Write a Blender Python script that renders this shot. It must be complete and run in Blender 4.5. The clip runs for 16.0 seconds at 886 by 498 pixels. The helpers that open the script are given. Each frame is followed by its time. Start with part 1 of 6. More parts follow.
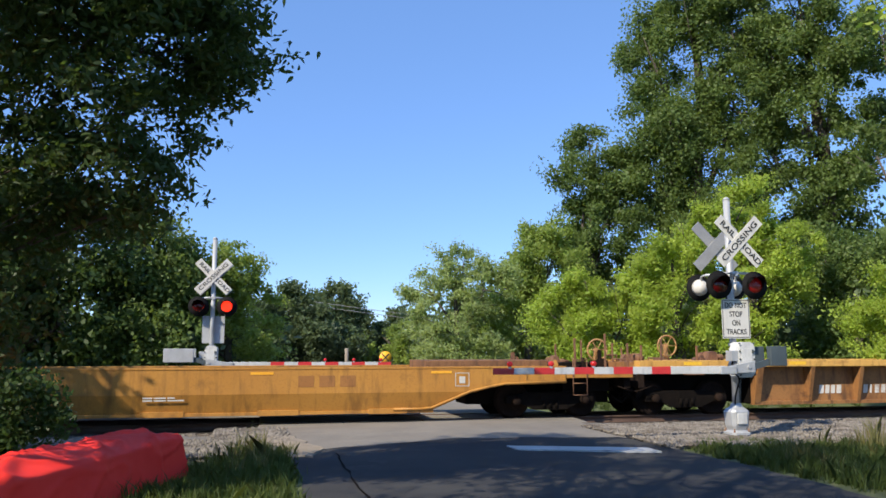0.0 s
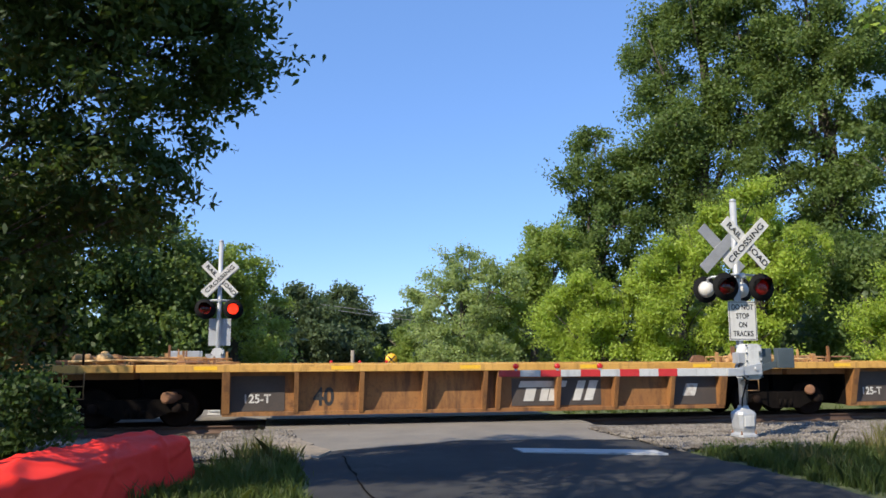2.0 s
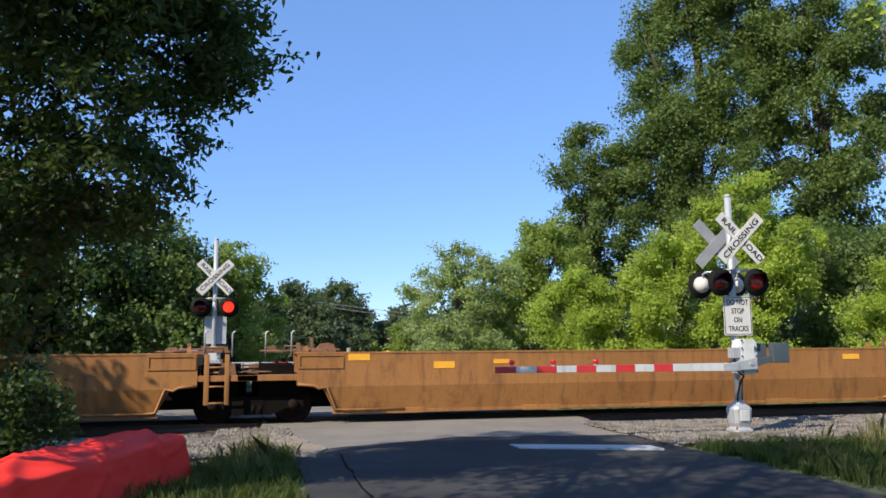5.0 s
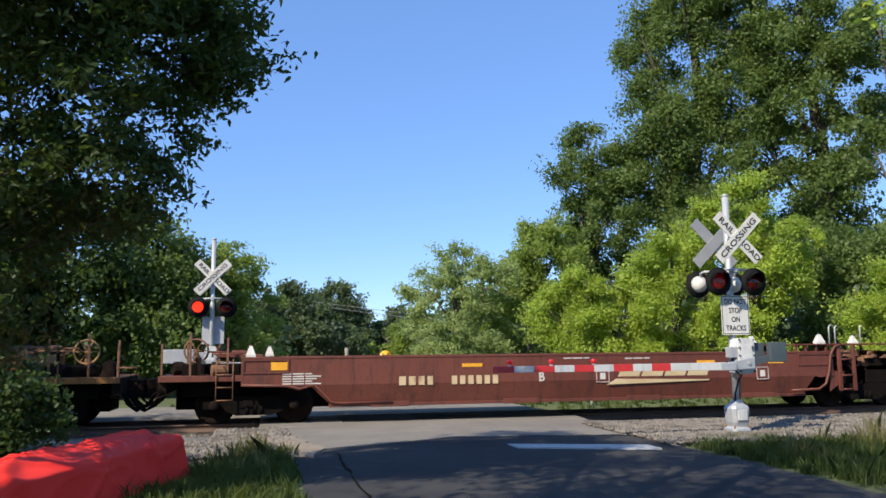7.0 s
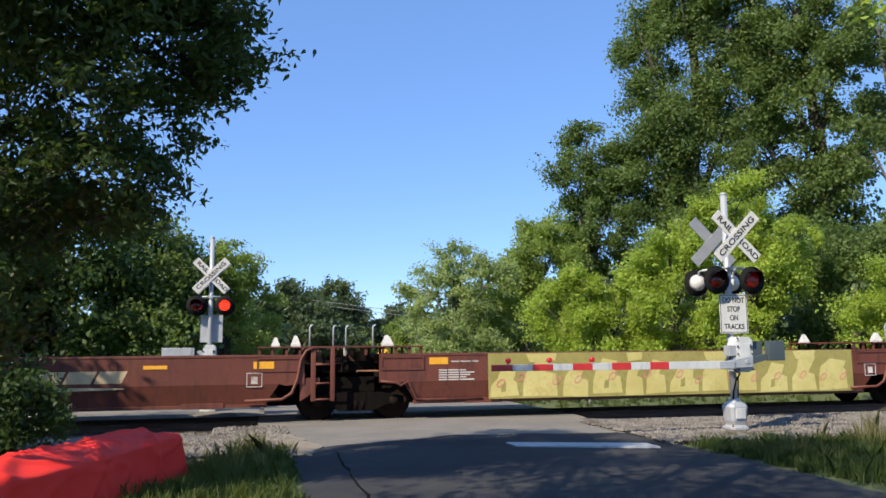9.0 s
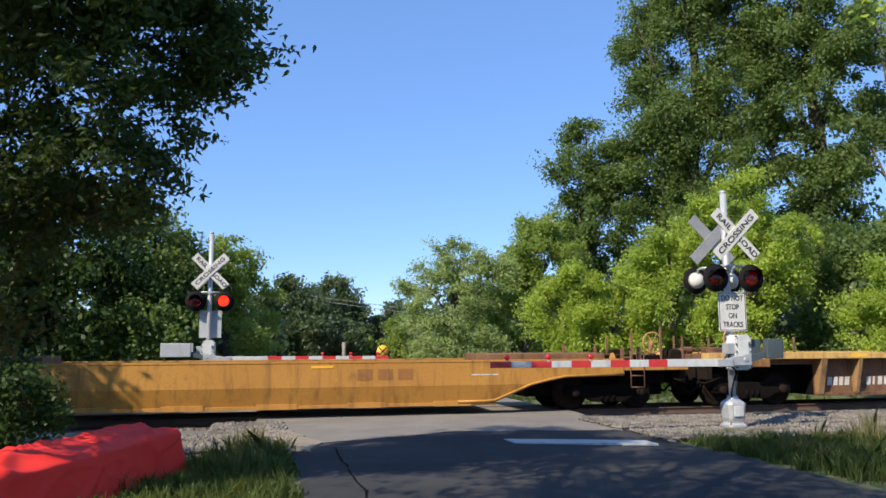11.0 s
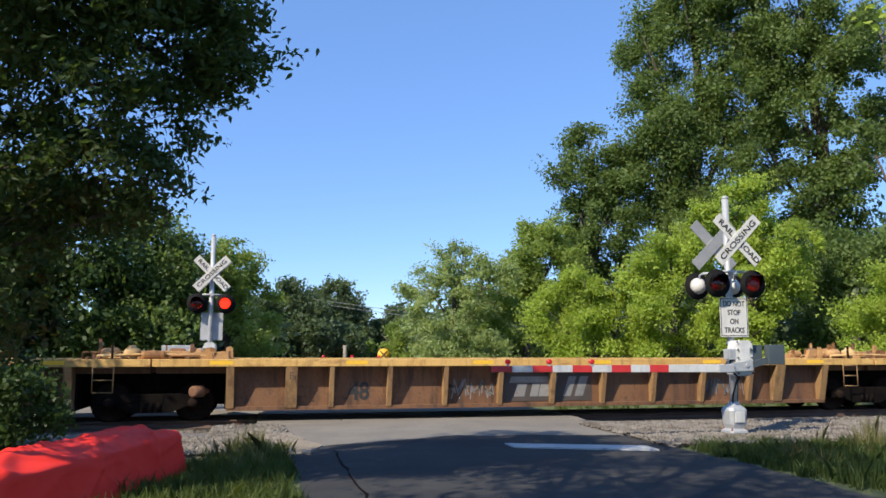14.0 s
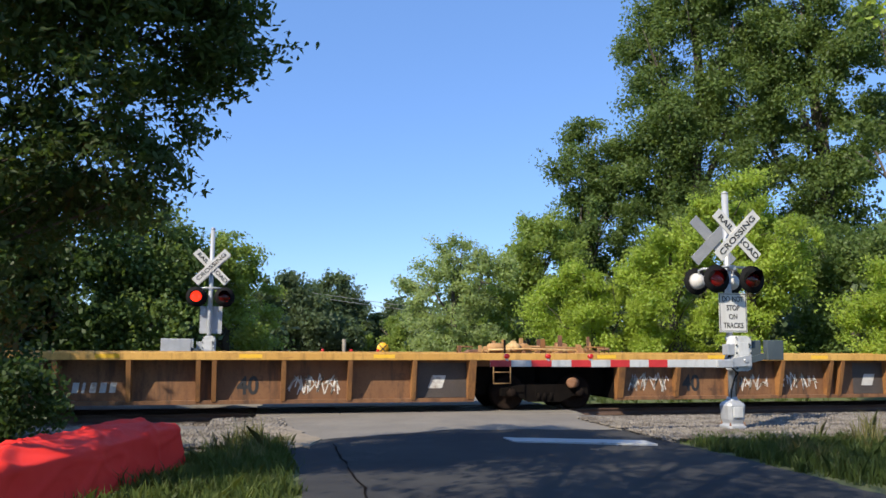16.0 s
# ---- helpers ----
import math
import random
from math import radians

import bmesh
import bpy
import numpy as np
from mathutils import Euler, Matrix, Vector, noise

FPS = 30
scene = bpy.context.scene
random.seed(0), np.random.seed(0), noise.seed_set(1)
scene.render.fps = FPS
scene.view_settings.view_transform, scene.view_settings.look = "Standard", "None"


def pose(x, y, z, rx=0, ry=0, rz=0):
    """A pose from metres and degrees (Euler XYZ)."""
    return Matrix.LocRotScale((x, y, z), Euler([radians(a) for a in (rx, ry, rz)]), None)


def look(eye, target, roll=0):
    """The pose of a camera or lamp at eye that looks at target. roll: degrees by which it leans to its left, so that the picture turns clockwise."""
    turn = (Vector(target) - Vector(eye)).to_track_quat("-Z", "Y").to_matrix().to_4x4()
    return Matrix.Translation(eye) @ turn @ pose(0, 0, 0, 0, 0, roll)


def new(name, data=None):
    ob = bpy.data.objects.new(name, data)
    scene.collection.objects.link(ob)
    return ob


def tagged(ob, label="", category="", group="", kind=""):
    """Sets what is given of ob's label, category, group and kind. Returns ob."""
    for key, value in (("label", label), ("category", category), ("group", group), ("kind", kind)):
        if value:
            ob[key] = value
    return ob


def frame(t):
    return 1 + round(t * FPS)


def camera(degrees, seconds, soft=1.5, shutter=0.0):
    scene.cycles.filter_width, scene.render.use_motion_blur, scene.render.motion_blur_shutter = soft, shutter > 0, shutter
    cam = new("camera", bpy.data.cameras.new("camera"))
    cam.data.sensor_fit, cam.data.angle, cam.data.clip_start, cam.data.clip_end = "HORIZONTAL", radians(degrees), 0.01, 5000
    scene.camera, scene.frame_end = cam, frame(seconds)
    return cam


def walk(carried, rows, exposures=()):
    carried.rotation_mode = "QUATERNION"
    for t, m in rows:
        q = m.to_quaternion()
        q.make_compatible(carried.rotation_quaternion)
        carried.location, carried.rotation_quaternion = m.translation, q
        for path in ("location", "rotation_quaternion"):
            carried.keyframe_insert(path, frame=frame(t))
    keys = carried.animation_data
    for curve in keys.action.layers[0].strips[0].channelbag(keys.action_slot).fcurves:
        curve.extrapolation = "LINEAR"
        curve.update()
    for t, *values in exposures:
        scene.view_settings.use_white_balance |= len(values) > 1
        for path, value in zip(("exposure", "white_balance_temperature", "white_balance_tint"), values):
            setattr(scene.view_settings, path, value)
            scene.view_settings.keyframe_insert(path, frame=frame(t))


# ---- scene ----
cam = camera(58.5, 16.0, soft=1.6)
EYE = (0.0, 0.0, 1.6)
# seconds, pitch up, turn to the right, roll (degrees)
TURNS = [
    (0, 7.417, 12.435, -0.076), (0.5, 7.505, 12.372, -0.074), (1, 7.570, 12.198, -0.099), (1.5, 7.613, 12.025, -0.106),
    (2, 7.578, 12.013, -0.124), (2.5, 7.449, 12.023, -0.082), (3, 7.187, 12.041, -0.115), (3.5, 7.218, 12.081, -0.085),
    (4, 7.261, 12.147, -0.273), (6.5, 7.402, 12.421, -0.539), (7, 7.330, 12.500, -0.550), (7.5, 7.260, 12.682, -0.577),
    (8, 7.206, 12.770, -0.546), (8.5, 7.166, 12.837, -0.596), (9, 7.216, 12.605, -0.535), (11.5, 6.946, 12.684, -0.192),
    (12, 7.036, 12.672, -0.114), (12.5, 7.092, 12.593, -0.108), (13, 7.242, 12.522, -0.013), (13.5, 7.311, 12.488, 0.015),
    (14, 7.241, 12.537, 0.099), (14.5, 7.066, 12.460, 0.217), (15, 6.870, 12.501, 0.181), (15.5, 6.837, 12.493, 0.234),
    (16, 6.829, 12.578, 0.314)]
walk(cam, [(t, pose(*EYE, 90 + p, 0, -y) @ pose(0, 0, 0, 0, 0, r)) for t, p, y, r in TURNS], exposures=[(0, 0.45), (16, 0.45)])

# ---- light ----
TO_SUN = Vector((-0.62, -0.46, 0.64)).normalized()
world = bpy.data.worlds.new("world")
scene.world = world
world.use_nodes = True
wn = world.node_tree.nodes
sky = wn.new("ShaderNodeTexSky")
sky.sky_type = "NISHITA"
sky.sun_disc = False
sky.sun_elevation = math.asin(TO_SUN.z)
sky.sun_rotation = math.atan2(TO_SUN.x, TO_SUN.y) % (2 * math.pi)
sky.air_density, sky.dust_density, sky.ozone_density, sky.altitude = 1.0, 0.0, 5.0, 800
wn["Background"].inputs["Strength"].default_value = 0.15
tint = wn.new("ShaderNodeMix")
tint.data_type, tint.blend_type = "RGBA", "MULTIPLY"
tint.inputs[0].default_value = 1.0
tint.inputs[7].default_value = (0.93, 0.965, 1.09, 1)
world.node_tree.links.new(sky.outputs[0], tint.inputs[6])
haze = wn.new("ShaderNodeMix")
haze.data_type = "RGBA"
haze.inputs[0].default_value = 0.45
haze.inputs[7].default_value = (1.03, 2.15, 4.65, 1)
world.node_tree.links.new(tint.outputs[2], haze.inputs[6])
world.node_tree.links.new(haze.outputs[2], wn["Background"].inputs["Color"])
sun_data = bpy.data.lights.new("sun", "SUN")
sun_data.energy, sun_data.angle, sun_data.color = 5.0, radians(0.5), (1.0, 0.9, 0.74)
sun = new("sun", sun_data)
sun.matrix_world = look(TO_SUN * 60, (0, 0, 0))


# ---- materials ----
def shader(name):
    m = bpy.data.materials.new(name)
    m.use_nodes = True
    return m, m.node_tree.nodes, m.node_tree.links


def noise_node(n, l, scale, detail=4, rough=0.6, stretch=(1, 1, 1), coord="Object"):
    c, mp, t = n.new("ShaderNodeTexCoord"), n.new("ShaderNodeMapping"), n.new("ShaderNodeTexNoise")
    mp.inputs["Scale"].default_value = stretch
    l.new(c.outputs[coord], mp.inputs[0])
    l.new(mp.outputs[0], t.inputs["Vector"])
    t.inputs["Scale"].default_value, t.inputs["Detail"].default_value, t.inputs["Roughness"].default_value = scale, detail, rough
    return t.outputs["Fac"]


def ramp(n, l, fac, a, b):
    r = n.new("ShaderNodeMapRange")
    l.new(fac, r.inputs[0])
    r.inputs[1].default_value, r.inputs[2].default_value = a, b
    return r.outputs[0]


def blend(n, l, fac, a, b):
    x = n.new("ShaderNodeMix")
    x.data_type = "RGBA"
    l.new(fac, x.inputs[0])
    for sock, v in ((x.inputs[6], a), (x.inputs[7], b)):
        if isinstance(v, tuple):
            sock.default_value = (*v, 1)
        else:
            l.new(v, sock)
    return x.outputs[2]


def surface(name, c1, c2, big=0.8, small=14, rough=0.7, metal=0.0, bump=0.15, worn=None, worn_at=(0.58, 0.68), stretch=(1, 1, 1), speck=0.25, spec=0.5, grime=0.0):
    """Two-scale colour variation, fine relief and, where given, worn or stained patches."""
    m, n, l = shader(name)
    p = n["Principled BSDF"]
    col = blend(n, l, ramp(n, l, noise_node(n, l, big), 0.35, 0.65), c1, c2)
    fine = noise_node(n, l, small, 5, 0.7)
    dark = tuple(v * (1 - speck) for v in c1)
    col = blend(n, l, ramp(n, l, fine, 0.52, 0.75), col, dark)
    if worn:
        col = blend(n, l, ramp(n, l, noise_node(n, l, 1.7, 7, 0.7, stretch), *worn_at), col, worn)
    if grime:
        soot = tuple(v * (1 - grime) + 0.012 * grime for v in c1)
        col = blend(n, l, ramp(n, l, noise_node(n, l, 2.6, 6, 0.65, (1.6, 1.6, 0.28)), 0.5, 0.66), col, soot)
        col = blend(n, l, ramp(n, l, noise_node(n, l, 0.9, 8, 0.75), 0.57, 0.66), col, soot)
    l.new(col, p.inputs["Base Color"])
    p.inputs["Roughness"].default_value, p.inputs["Metallic"].default_value = rough, metal
    p.inputs["Specular IOR Level"].default_value = spec
    if bump:
        b = n.new("ShaderNodeBump")
        b.inputs["Strength"].default_value, b.inputs["Distance"].default_value = bump, 0.02
        l.new(fine, b.inputs["Height"])
        l.new(b.outputs[0], p.inputs["Normal"])
    return m


def leaf_mat(name, c1, c2, trans=0.35):
    m, n, l = shader(name)
    p = n["Principled BSDF"]
    g = n.new("ShaderNodeNewGeometry")
    col = blend(n, l, g.outputs["Random Per Island"], c1, c2)
    col = blend(n, l, ramp(n, l, noise_node(n, l, 0.5, 3), 0.4, 0.7), col, tuple(v * 0.6 for v in c1))
    l.new(col, p.inputs["Base Color"])
    p.inputs["Roughness"].default_value = 0.5
    p.inputs["Specular IOR Level"].default_value = 0.3
    t = n.new("ShaderNodeBsdfTranslucent")
    l.new(blend(n, l, g.outputs["Random Per Island"], tuple(min(1, v * s) for v, s in zip(c2, (1.5, 1.5, 0.7))), c2), t.inputs[0])
    mx = n.new("ShaderNodeMixShader")
    mx.inputs[0].default_value = trans
    l.new(p.outputs[0], mx.inputs[1])
    l.new(t.outputs[0], mx.inputs[2])
    l.new(mx.outputs[0], n["Material Output"].inputs[0])
    return m


def glow(name, colour, strength, base):
    m, n, l = shader(name)
    p = n["Principled BSDF"]
    p.inputs["Base Color"].default_value = (*base, 1)
    p.inputs["Emission Color"].default_value = (*colour, 1)
    p.inputs["Emission Strength"].default_value = strength
    p.inputs["Roughness"].default_value = 0.25
    return m


M = {}
# asphalt is darkened for the shaded road, patch lightened for the sunlit stretch
M["asphalt"] = surface("asphalt", (0.041, 0.041, 0.043), (0.061, 0.06, 0.058), 0.45, 60, 0.9, 0, 0.35, (0.085, 0.08, 0.073), (0.56, 0.72), speck=0.45, spec=0.12)
M["patch"] = surface("asphalt_patch", (0.168, 0.148, 0.122), (0.218, 0.194, 0.16), 0.7, 50, 0.92, 0, 0.3, (0.15, 0.138, 0.12), (0.55, 0.7), speck=0.4)
M["soil"] = surface("soil_and_turf", (0.07, 0.085, 0.03), (0.10, 0.12, 0.035), 0.3, 9, 0.95, 0, 0.5, (0.13, 0.11, 0.07), (0.56, 0.68), speck=0.5)
M["ballast_bed"] = surface("ballast_bed", (0.115, 0.102, 0.086), (0.185, 0.167, 0.142), 1.2, 22, 0.95, 0, 0.9, (0.10, 0.085, 0.07), (0.55, 0.68), speck=0.6)
M["shaded_oily_ballast"] = surface("oil_and_shade_dark_ballast", (0.045, 0.037, 0.031), (0.075, 0.063, 0.052), 1.2, 22, 0.95, 0, 0.9, (0.03, 0.025, 0.02), (0.55, 0.68), speck=0.5, spec=0.2)
M["sand"] = surface("sandy_shoulder", (0.24, 0.195, 0.14), (0.31, 0.255, 0.185), 1.3, 45, 0.95, 0, 0.5, (0.16, 0.13, 0.10), (0.52, 0.68), speck=0.4)
M["stone"] = surface("crushed_stone", (0.135, 0.118, 0.097), (0.255, 0.224, 0.186), 6, 40, 0.9, 0, 0.3, (0.10, 0.08, 0.062), (0.5, 0.6))
M["rail"] = surface("rail_steel", (0.09, 0.055, 0.04), (0.13, 0.08, 0.055), 2, 30, 0.6, 0.3, 0.2)
M["tie"] = surface("tie_wood", (0.06, 0.048, 0.04), (0.10, 0.08, 0.065), 2, 30, 0.9, 0, 0.4)
M["line_paint"] = surface("road_line_paint", (0.42, 0.42, 0.41), (0.5, 0.5, 0.485), 1.5, 40, 0.75, 0, 0.2, (0.2, 0.2, 0.2), (0.6, 0.68))
M["white"] = surface("white_paint", (0.50, 0.50, 0.485), (0.58, 0.58, 0.56), 2, 30, 0.5, 0, 0.05, (0.55, 0.52, 0.47), (0.62, 0.75), (1, 1, 0.3), 0.1, grime=0.25)
M["galv"] = surface("galvanised", (0.40, 0.41, 0.42), (0.48, 0.49, 0.50), 3, 40, 0.5, 0.3, 0.05, (0.4, 0.4, 0.4), (0.6, 0.75), speck=0.1, grime=0.1)
M["grey_paint"] = surface("grey_paint", (0.055, 0.072, 0.082), (0.075, 0.095, 0.105), 2, 40, 0.55, 0.1, 0.05, speck=0.1)
M["concrete"] = surface("concrete", (0.42, 0.41, 0.38), (0.5, 0.49, 0.46), 3, 50, 0.9, 0, 0.3, (0.3, 0.28, 0.25), (0.55, 0.7))
M["black"] = surface("black_paint", (0.008, 0.008, 0.009), (0.013, 0.013, 0.013), 4, 30, 0.8, 0, 0.05, spec=0.12)
M["sign_white"] = surface("white_sign_sheeting", (0.56, 0.54, 0.50), (0.64, 0.62, 0.57), 2.5, 40, 0.5, 0, 0.02, (0.6, 0.56, 0.5), (0.6, 0.75), (1, 1, 0.3), 0.06, grime=0.1)
M["ink"] = surface("black_sign_lettering", (0.02, 0.02, 0.02), (0.03, 0.03, 0.03), 8, 60, 0.6, 0, 0.0)
M["stencil"] = surface("worn_white_stencil", (0.5, 0.48, 0.44), (0.62, 0.6, 0.55), 3, 30, 0.7, 0, 0.05, (0.2, 0.12, 0.07), (0.58, 0.7))
M["cream"] = surface("cream_lettering", (0.48, 0.36, 0.2), (0.58, 0.45, 0.27), 3, 30, 0.7, 0, 0.05, (0.22, 0.11, 0.06), (0.6, 0.72))
M["red_tape"] = surface("red_reflective_stripe", (0.5, 0.03, 0.03), (0.6, 0.04, 0.04), 4, 40, 0.4, 0, 0.03)
M["lens_dark"] = surface("dark_red_lens", (0.05, 0.003, 0.003), (0.08, 0.004, 0.004), 8, 30, 0.12, 0, 0.0)
M["lens_lit"] = glow("lit_red_lens", (1.0, 0.03, 0.01), 1.5, (0.5, 0.02, 0.01))
M["lens_side"] = glow("red_lens_seen_off_its_beam", (1.0, 0.02, 0.015), 0.02, (0.12, 0.004, 0.004))
M["tip_lit"] = glow("gate_lamp_lens", (1.0, 0.03, 0.02), 0.12, (0.4, 0.015, 0.015))
M["tag_bare"] = surface("bare_sign_back", (0.27, 0.275, 0.28), (0.33, 0.335, 0.34), 3, 40, 0.6, 0.2, 0.03)
M["warn"] = surface("yellow_warning_sheet", (0.8, 0.42, 0.02), (0.85, 0.46, 0.03), 3, 30, 0.5, 0, 0.02)
M["cloth"] = surface("red_tarp_cloth", (0.86, 0.038, 0.026), (0.92, 0.05, 0.034), 1.5, 90, 0.65, 0, 0.12, speck=0.1, spec=0.12)
M["bark"] = surface("bark", (0.075, 0.058, 0.045), (0.12, 0.10, 0.08), 3, 22, 0.95, 0, 0.8)
M["wire"] = surface("wire", (0.3, 0.3, 0.3), (0.35, 0.35, 0.35), 3, 20, 0.6, 0.3, 0)
M["pole"] = surface("weathered_pole_wood", (0.2, 0.17, 0.14), (0.26, 0.23, 0.19), 2, 20, 0.9, 0, 0.4)
RUST = (0.12, 0.05, 0.022)
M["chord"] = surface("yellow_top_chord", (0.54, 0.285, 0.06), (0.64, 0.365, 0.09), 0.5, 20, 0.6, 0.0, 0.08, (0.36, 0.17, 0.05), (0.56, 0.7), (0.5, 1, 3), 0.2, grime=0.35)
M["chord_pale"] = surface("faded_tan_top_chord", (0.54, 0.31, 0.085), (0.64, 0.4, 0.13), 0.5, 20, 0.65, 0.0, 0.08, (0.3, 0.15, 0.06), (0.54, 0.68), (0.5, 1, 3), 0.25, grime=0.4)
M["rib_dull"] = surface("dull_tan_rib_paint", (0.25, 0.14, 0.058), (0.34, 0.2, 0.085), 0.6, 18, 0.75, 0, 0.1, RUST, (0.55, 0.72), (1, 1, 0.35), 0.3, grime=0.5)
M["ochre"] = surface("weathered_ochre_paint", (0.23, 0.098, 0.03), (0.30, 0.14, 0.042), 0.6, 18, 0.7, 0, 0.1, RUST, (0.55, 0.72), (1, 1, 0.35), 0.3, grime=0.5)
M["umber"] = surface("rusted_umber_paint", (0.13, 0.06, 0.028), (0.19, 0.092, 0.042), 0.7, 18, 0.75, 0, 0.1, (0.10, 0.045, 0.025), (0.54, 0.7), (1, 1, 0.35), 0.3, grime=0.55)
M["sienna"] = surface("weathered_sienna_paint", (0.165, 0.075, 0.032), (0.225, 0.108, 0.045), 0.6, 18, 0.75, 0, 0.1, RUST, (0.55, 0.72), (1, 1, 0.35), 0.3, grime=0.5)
M["mustard"] = surface("mustard_car_paint", (0.40, 0.18, 0.03), (0.46, 0.22, 0.038), 0.5, 18, 0.55, 0, 0.06, (0.28, 0.12, 0.035), (0.58, 0.75), (1, 1, 0.3), 0.2, grime=0.35)
M["tan"] = surface("tan_car_paint", (0.27, 0.112, 0.026), (0.325, 0.142, 0.036), 0.5, 18, 0.6, 0, 0.06, (0.17, 0.068, 0.022), (0.58, 0.75), (1, 1, 0.3), 0.2, grime=0.35)
M["brown"] = surface("freight_brown_paint", (0.115, 0.03, 0.017), (0.15, 0.042, 0.024), 0.5, 18, 0.6, 0, 0.06, (0.11, 0.035, 0.022), (0.58, 0.75), (1, 1, 0.3), 0.2, grime=0.4)
# besides grime and rust, these two colours hold the shade under the decks
M["dark_steel"] = surface("grimy_shade_dark_steel", (0.006, 0.005, 0.0045), (0.011, 0.0085, 0.007), 3, 20, 0.95, 0.0, 0.2, spec=0.06)
M["dark_rust"] = surface("rusty_shade_dark_steel", (0.012, 0.0085, 0.007), (0.024, 0.015, 0.011), 3, 20, 0.95, 0.0, 0.2, spec=0.08)
M["rusty"] = surface("rusty_steel", (0.16, 0.075, 0.04), (0.24, 0.12, 0.06), 3, 20, 0.8, 0.1, 0.25, (0.08, 0.04, 0.03), (0.5, 0.65))
M["orange_cast"] = surface("orange_brown_casting", (0.36, 0.185, 0.065), (0.47, 0.27, 0.11), 3, 20, 0.7, 0, 0.2, (0.24, 0.1, 0.05), (0.55, 0.68))
M["cast_tan"] = surface("tan_painted_casting", (0.50, 0.31, 0.12), (0.60, 0.40, 0.18), 3, 20, 0.65, 0, 0.15, (0.33, 0.16, 0.07), (0.56, 0.68), grime=0.3)
M["board"] = surface("dark_number_board", (0.055, 0.045, 0.04), (0.075, 0.06, 0.05), 2, 30, 0.7, 0, 0.03)
M["placard"] = surface("yellow_placard", (0.75, 0.34, 0.02), (0.82, 0.4, 0.03), 3, 30, 0.5, 0, 0.02)
M["reflector"] = surface("yellow_reflective_strip", (0.78, 0.46, 0.03), (0.84, 0.5, 0.04), 3, 30, 0.4, 0, 0.0)
M["tag_yellow"] = surface("pale_yellow_spray_paint", (0.5, 0.42, 0.13), (0.6, 0.52, 0.2), 0.9, 12, 0.6, 0, 0.03, (0.45, 0.36, 0.12), (0.56, 0.66), speck=0.1)
M["tag_olive"] = surface("olive_spray_paint", (0.27, 0.23, 0.06), (0.36, 0.31, 0.09), 0.9, 12, 0.6, 0, 0.03)
M["tag_pink"] = surface("pink_spray_paint", (0.6, 0.2, 0.15), (0.65, 0.27, 0.2), 0.9, 12, 0.6, 0, 0.03)
M["tag_silver"] = surface("silver_spray_paint", (0.17, 0.166, 0.162), (0.26, 0.255, 0.245), 0.9, 12, 0.6, 0.0, 0.03, (0.17, 0.08, 0.06), (0.6, 0.7), speck=0.2)
M["tag_white"] = surface("white_spray_paint", (0.66, 0.62, 0.55), (0.74, 0.7, 0.64), 0.9, 12, 0.6, 0, 0.03, (0.4, 0.32, 0.26), (0.58, 0.68))
M["tag_grey"] = surface("dark_grey_spray_paint", (0.09, 0.085, 0.085), (0.14, 0.13, 0.13), 0.9, 12, 0.6, 0, 0.03)
M["leaf_near"] = leaf_mat("shaded_maple_leaf", (0.045, 0.08, 0.022), (0.08, 0.125, 0.034), 0.42)
# leaf colour darkened for the shade over the left trees and shrub
M["leaf_shaded"] = leaf_mat("shade_darkened_leaf", (0.043, 0.077, 0.02), (0.076, 0.122, 0.03), 0.38)
M["leaf_lime"] = leaf_mat("bright_locust_leaf", (0.25, 0.345, 0.05), (0.43, 0.52, 0.095), 0.47)
M["leaf_mid"] = leaf_mat("mid_green_leaf", (0.185, 0.265, 0.055), (0.295, 0.37, 0.09), 0.46)
M["leaf_oak"] = leaf_mat("deep_green_leaf", (0.1, 0.155, 0.042), (0.17, 0.235, 0.066), 0.43)
M["leaf_far"] = leaf_mat("dull_far_leaf", (0.085, 0.125, 0.06), (0.135, 0.18, 0.085), 0.4)
M["leaf_grey"] = leaf_mat("grey_green_leaf", (0.24, 0.32, 0.12), (0.37, 0.44, 0.185), 0.48)
M["grass"] = leaf_mat("grass_blade", (0.05, 0.085, 0.02), (0.13, 0.16, 0.04), 0.3)
M["dry_grass"] = leaf_mat("dry_grass_stem", (0.2, 0.17, 0.07), (0.16, 0.18, 0.06), 0.3)


# ---- mesh helpers ----
def part(name, bm, material, parent=None, label=""):
    """Links a bmesh (or a mesh) as one object under a thing or a part."""
    if isinstance(bm, bpy.types.Mesh):
        me = bm
    else:
        me = bpy.data.meshes.new(name)
        bm.normal_update()
        bm.to_mesh(me)
        bm.free()
    if material and not me.materials:
        me.materials.append(M[material])
    ob = new(name, me)
    ob.parent = parent
    return tagged(ob, label)


def thing(name, m, label, category, group=""):
    ob = new(name)
    ob.empty_display_size = 0.2
    ob.matrix_world = m
    return tagged(ob, label, category, group)


def hexa(bm, p):
    v = [bm.verts.new(q) for q in p]
    for f in ((0, 3, 2, 1), (4, 5, 6, 7), (0, 1, 5, 4), (1, 2, 6, 5), (2, 3, 7, 6), (3, 0, 4, 7)):
        bm.faces.new([v[i] for i in f])
    return v


def box(bm, x0, x1, y0, y1, z0, z1, bevel=0.0):
    v = hexa(bm, [(x0, y0, z0), (x1, y0, z0), (x1, y1, z0), (x0, y1, z0), (x0, y0, z1), (x1, y0, z1), (x1, y1, z1), (x0, y1, z1)])
    if bevel:
        edges = list({e for w in v for e in w.link_edges})
        bmesh.ops.bevel(bm, geom=edges, offset=bevel, segments=2, affect="EDGES", profile=0.6)
    return bm


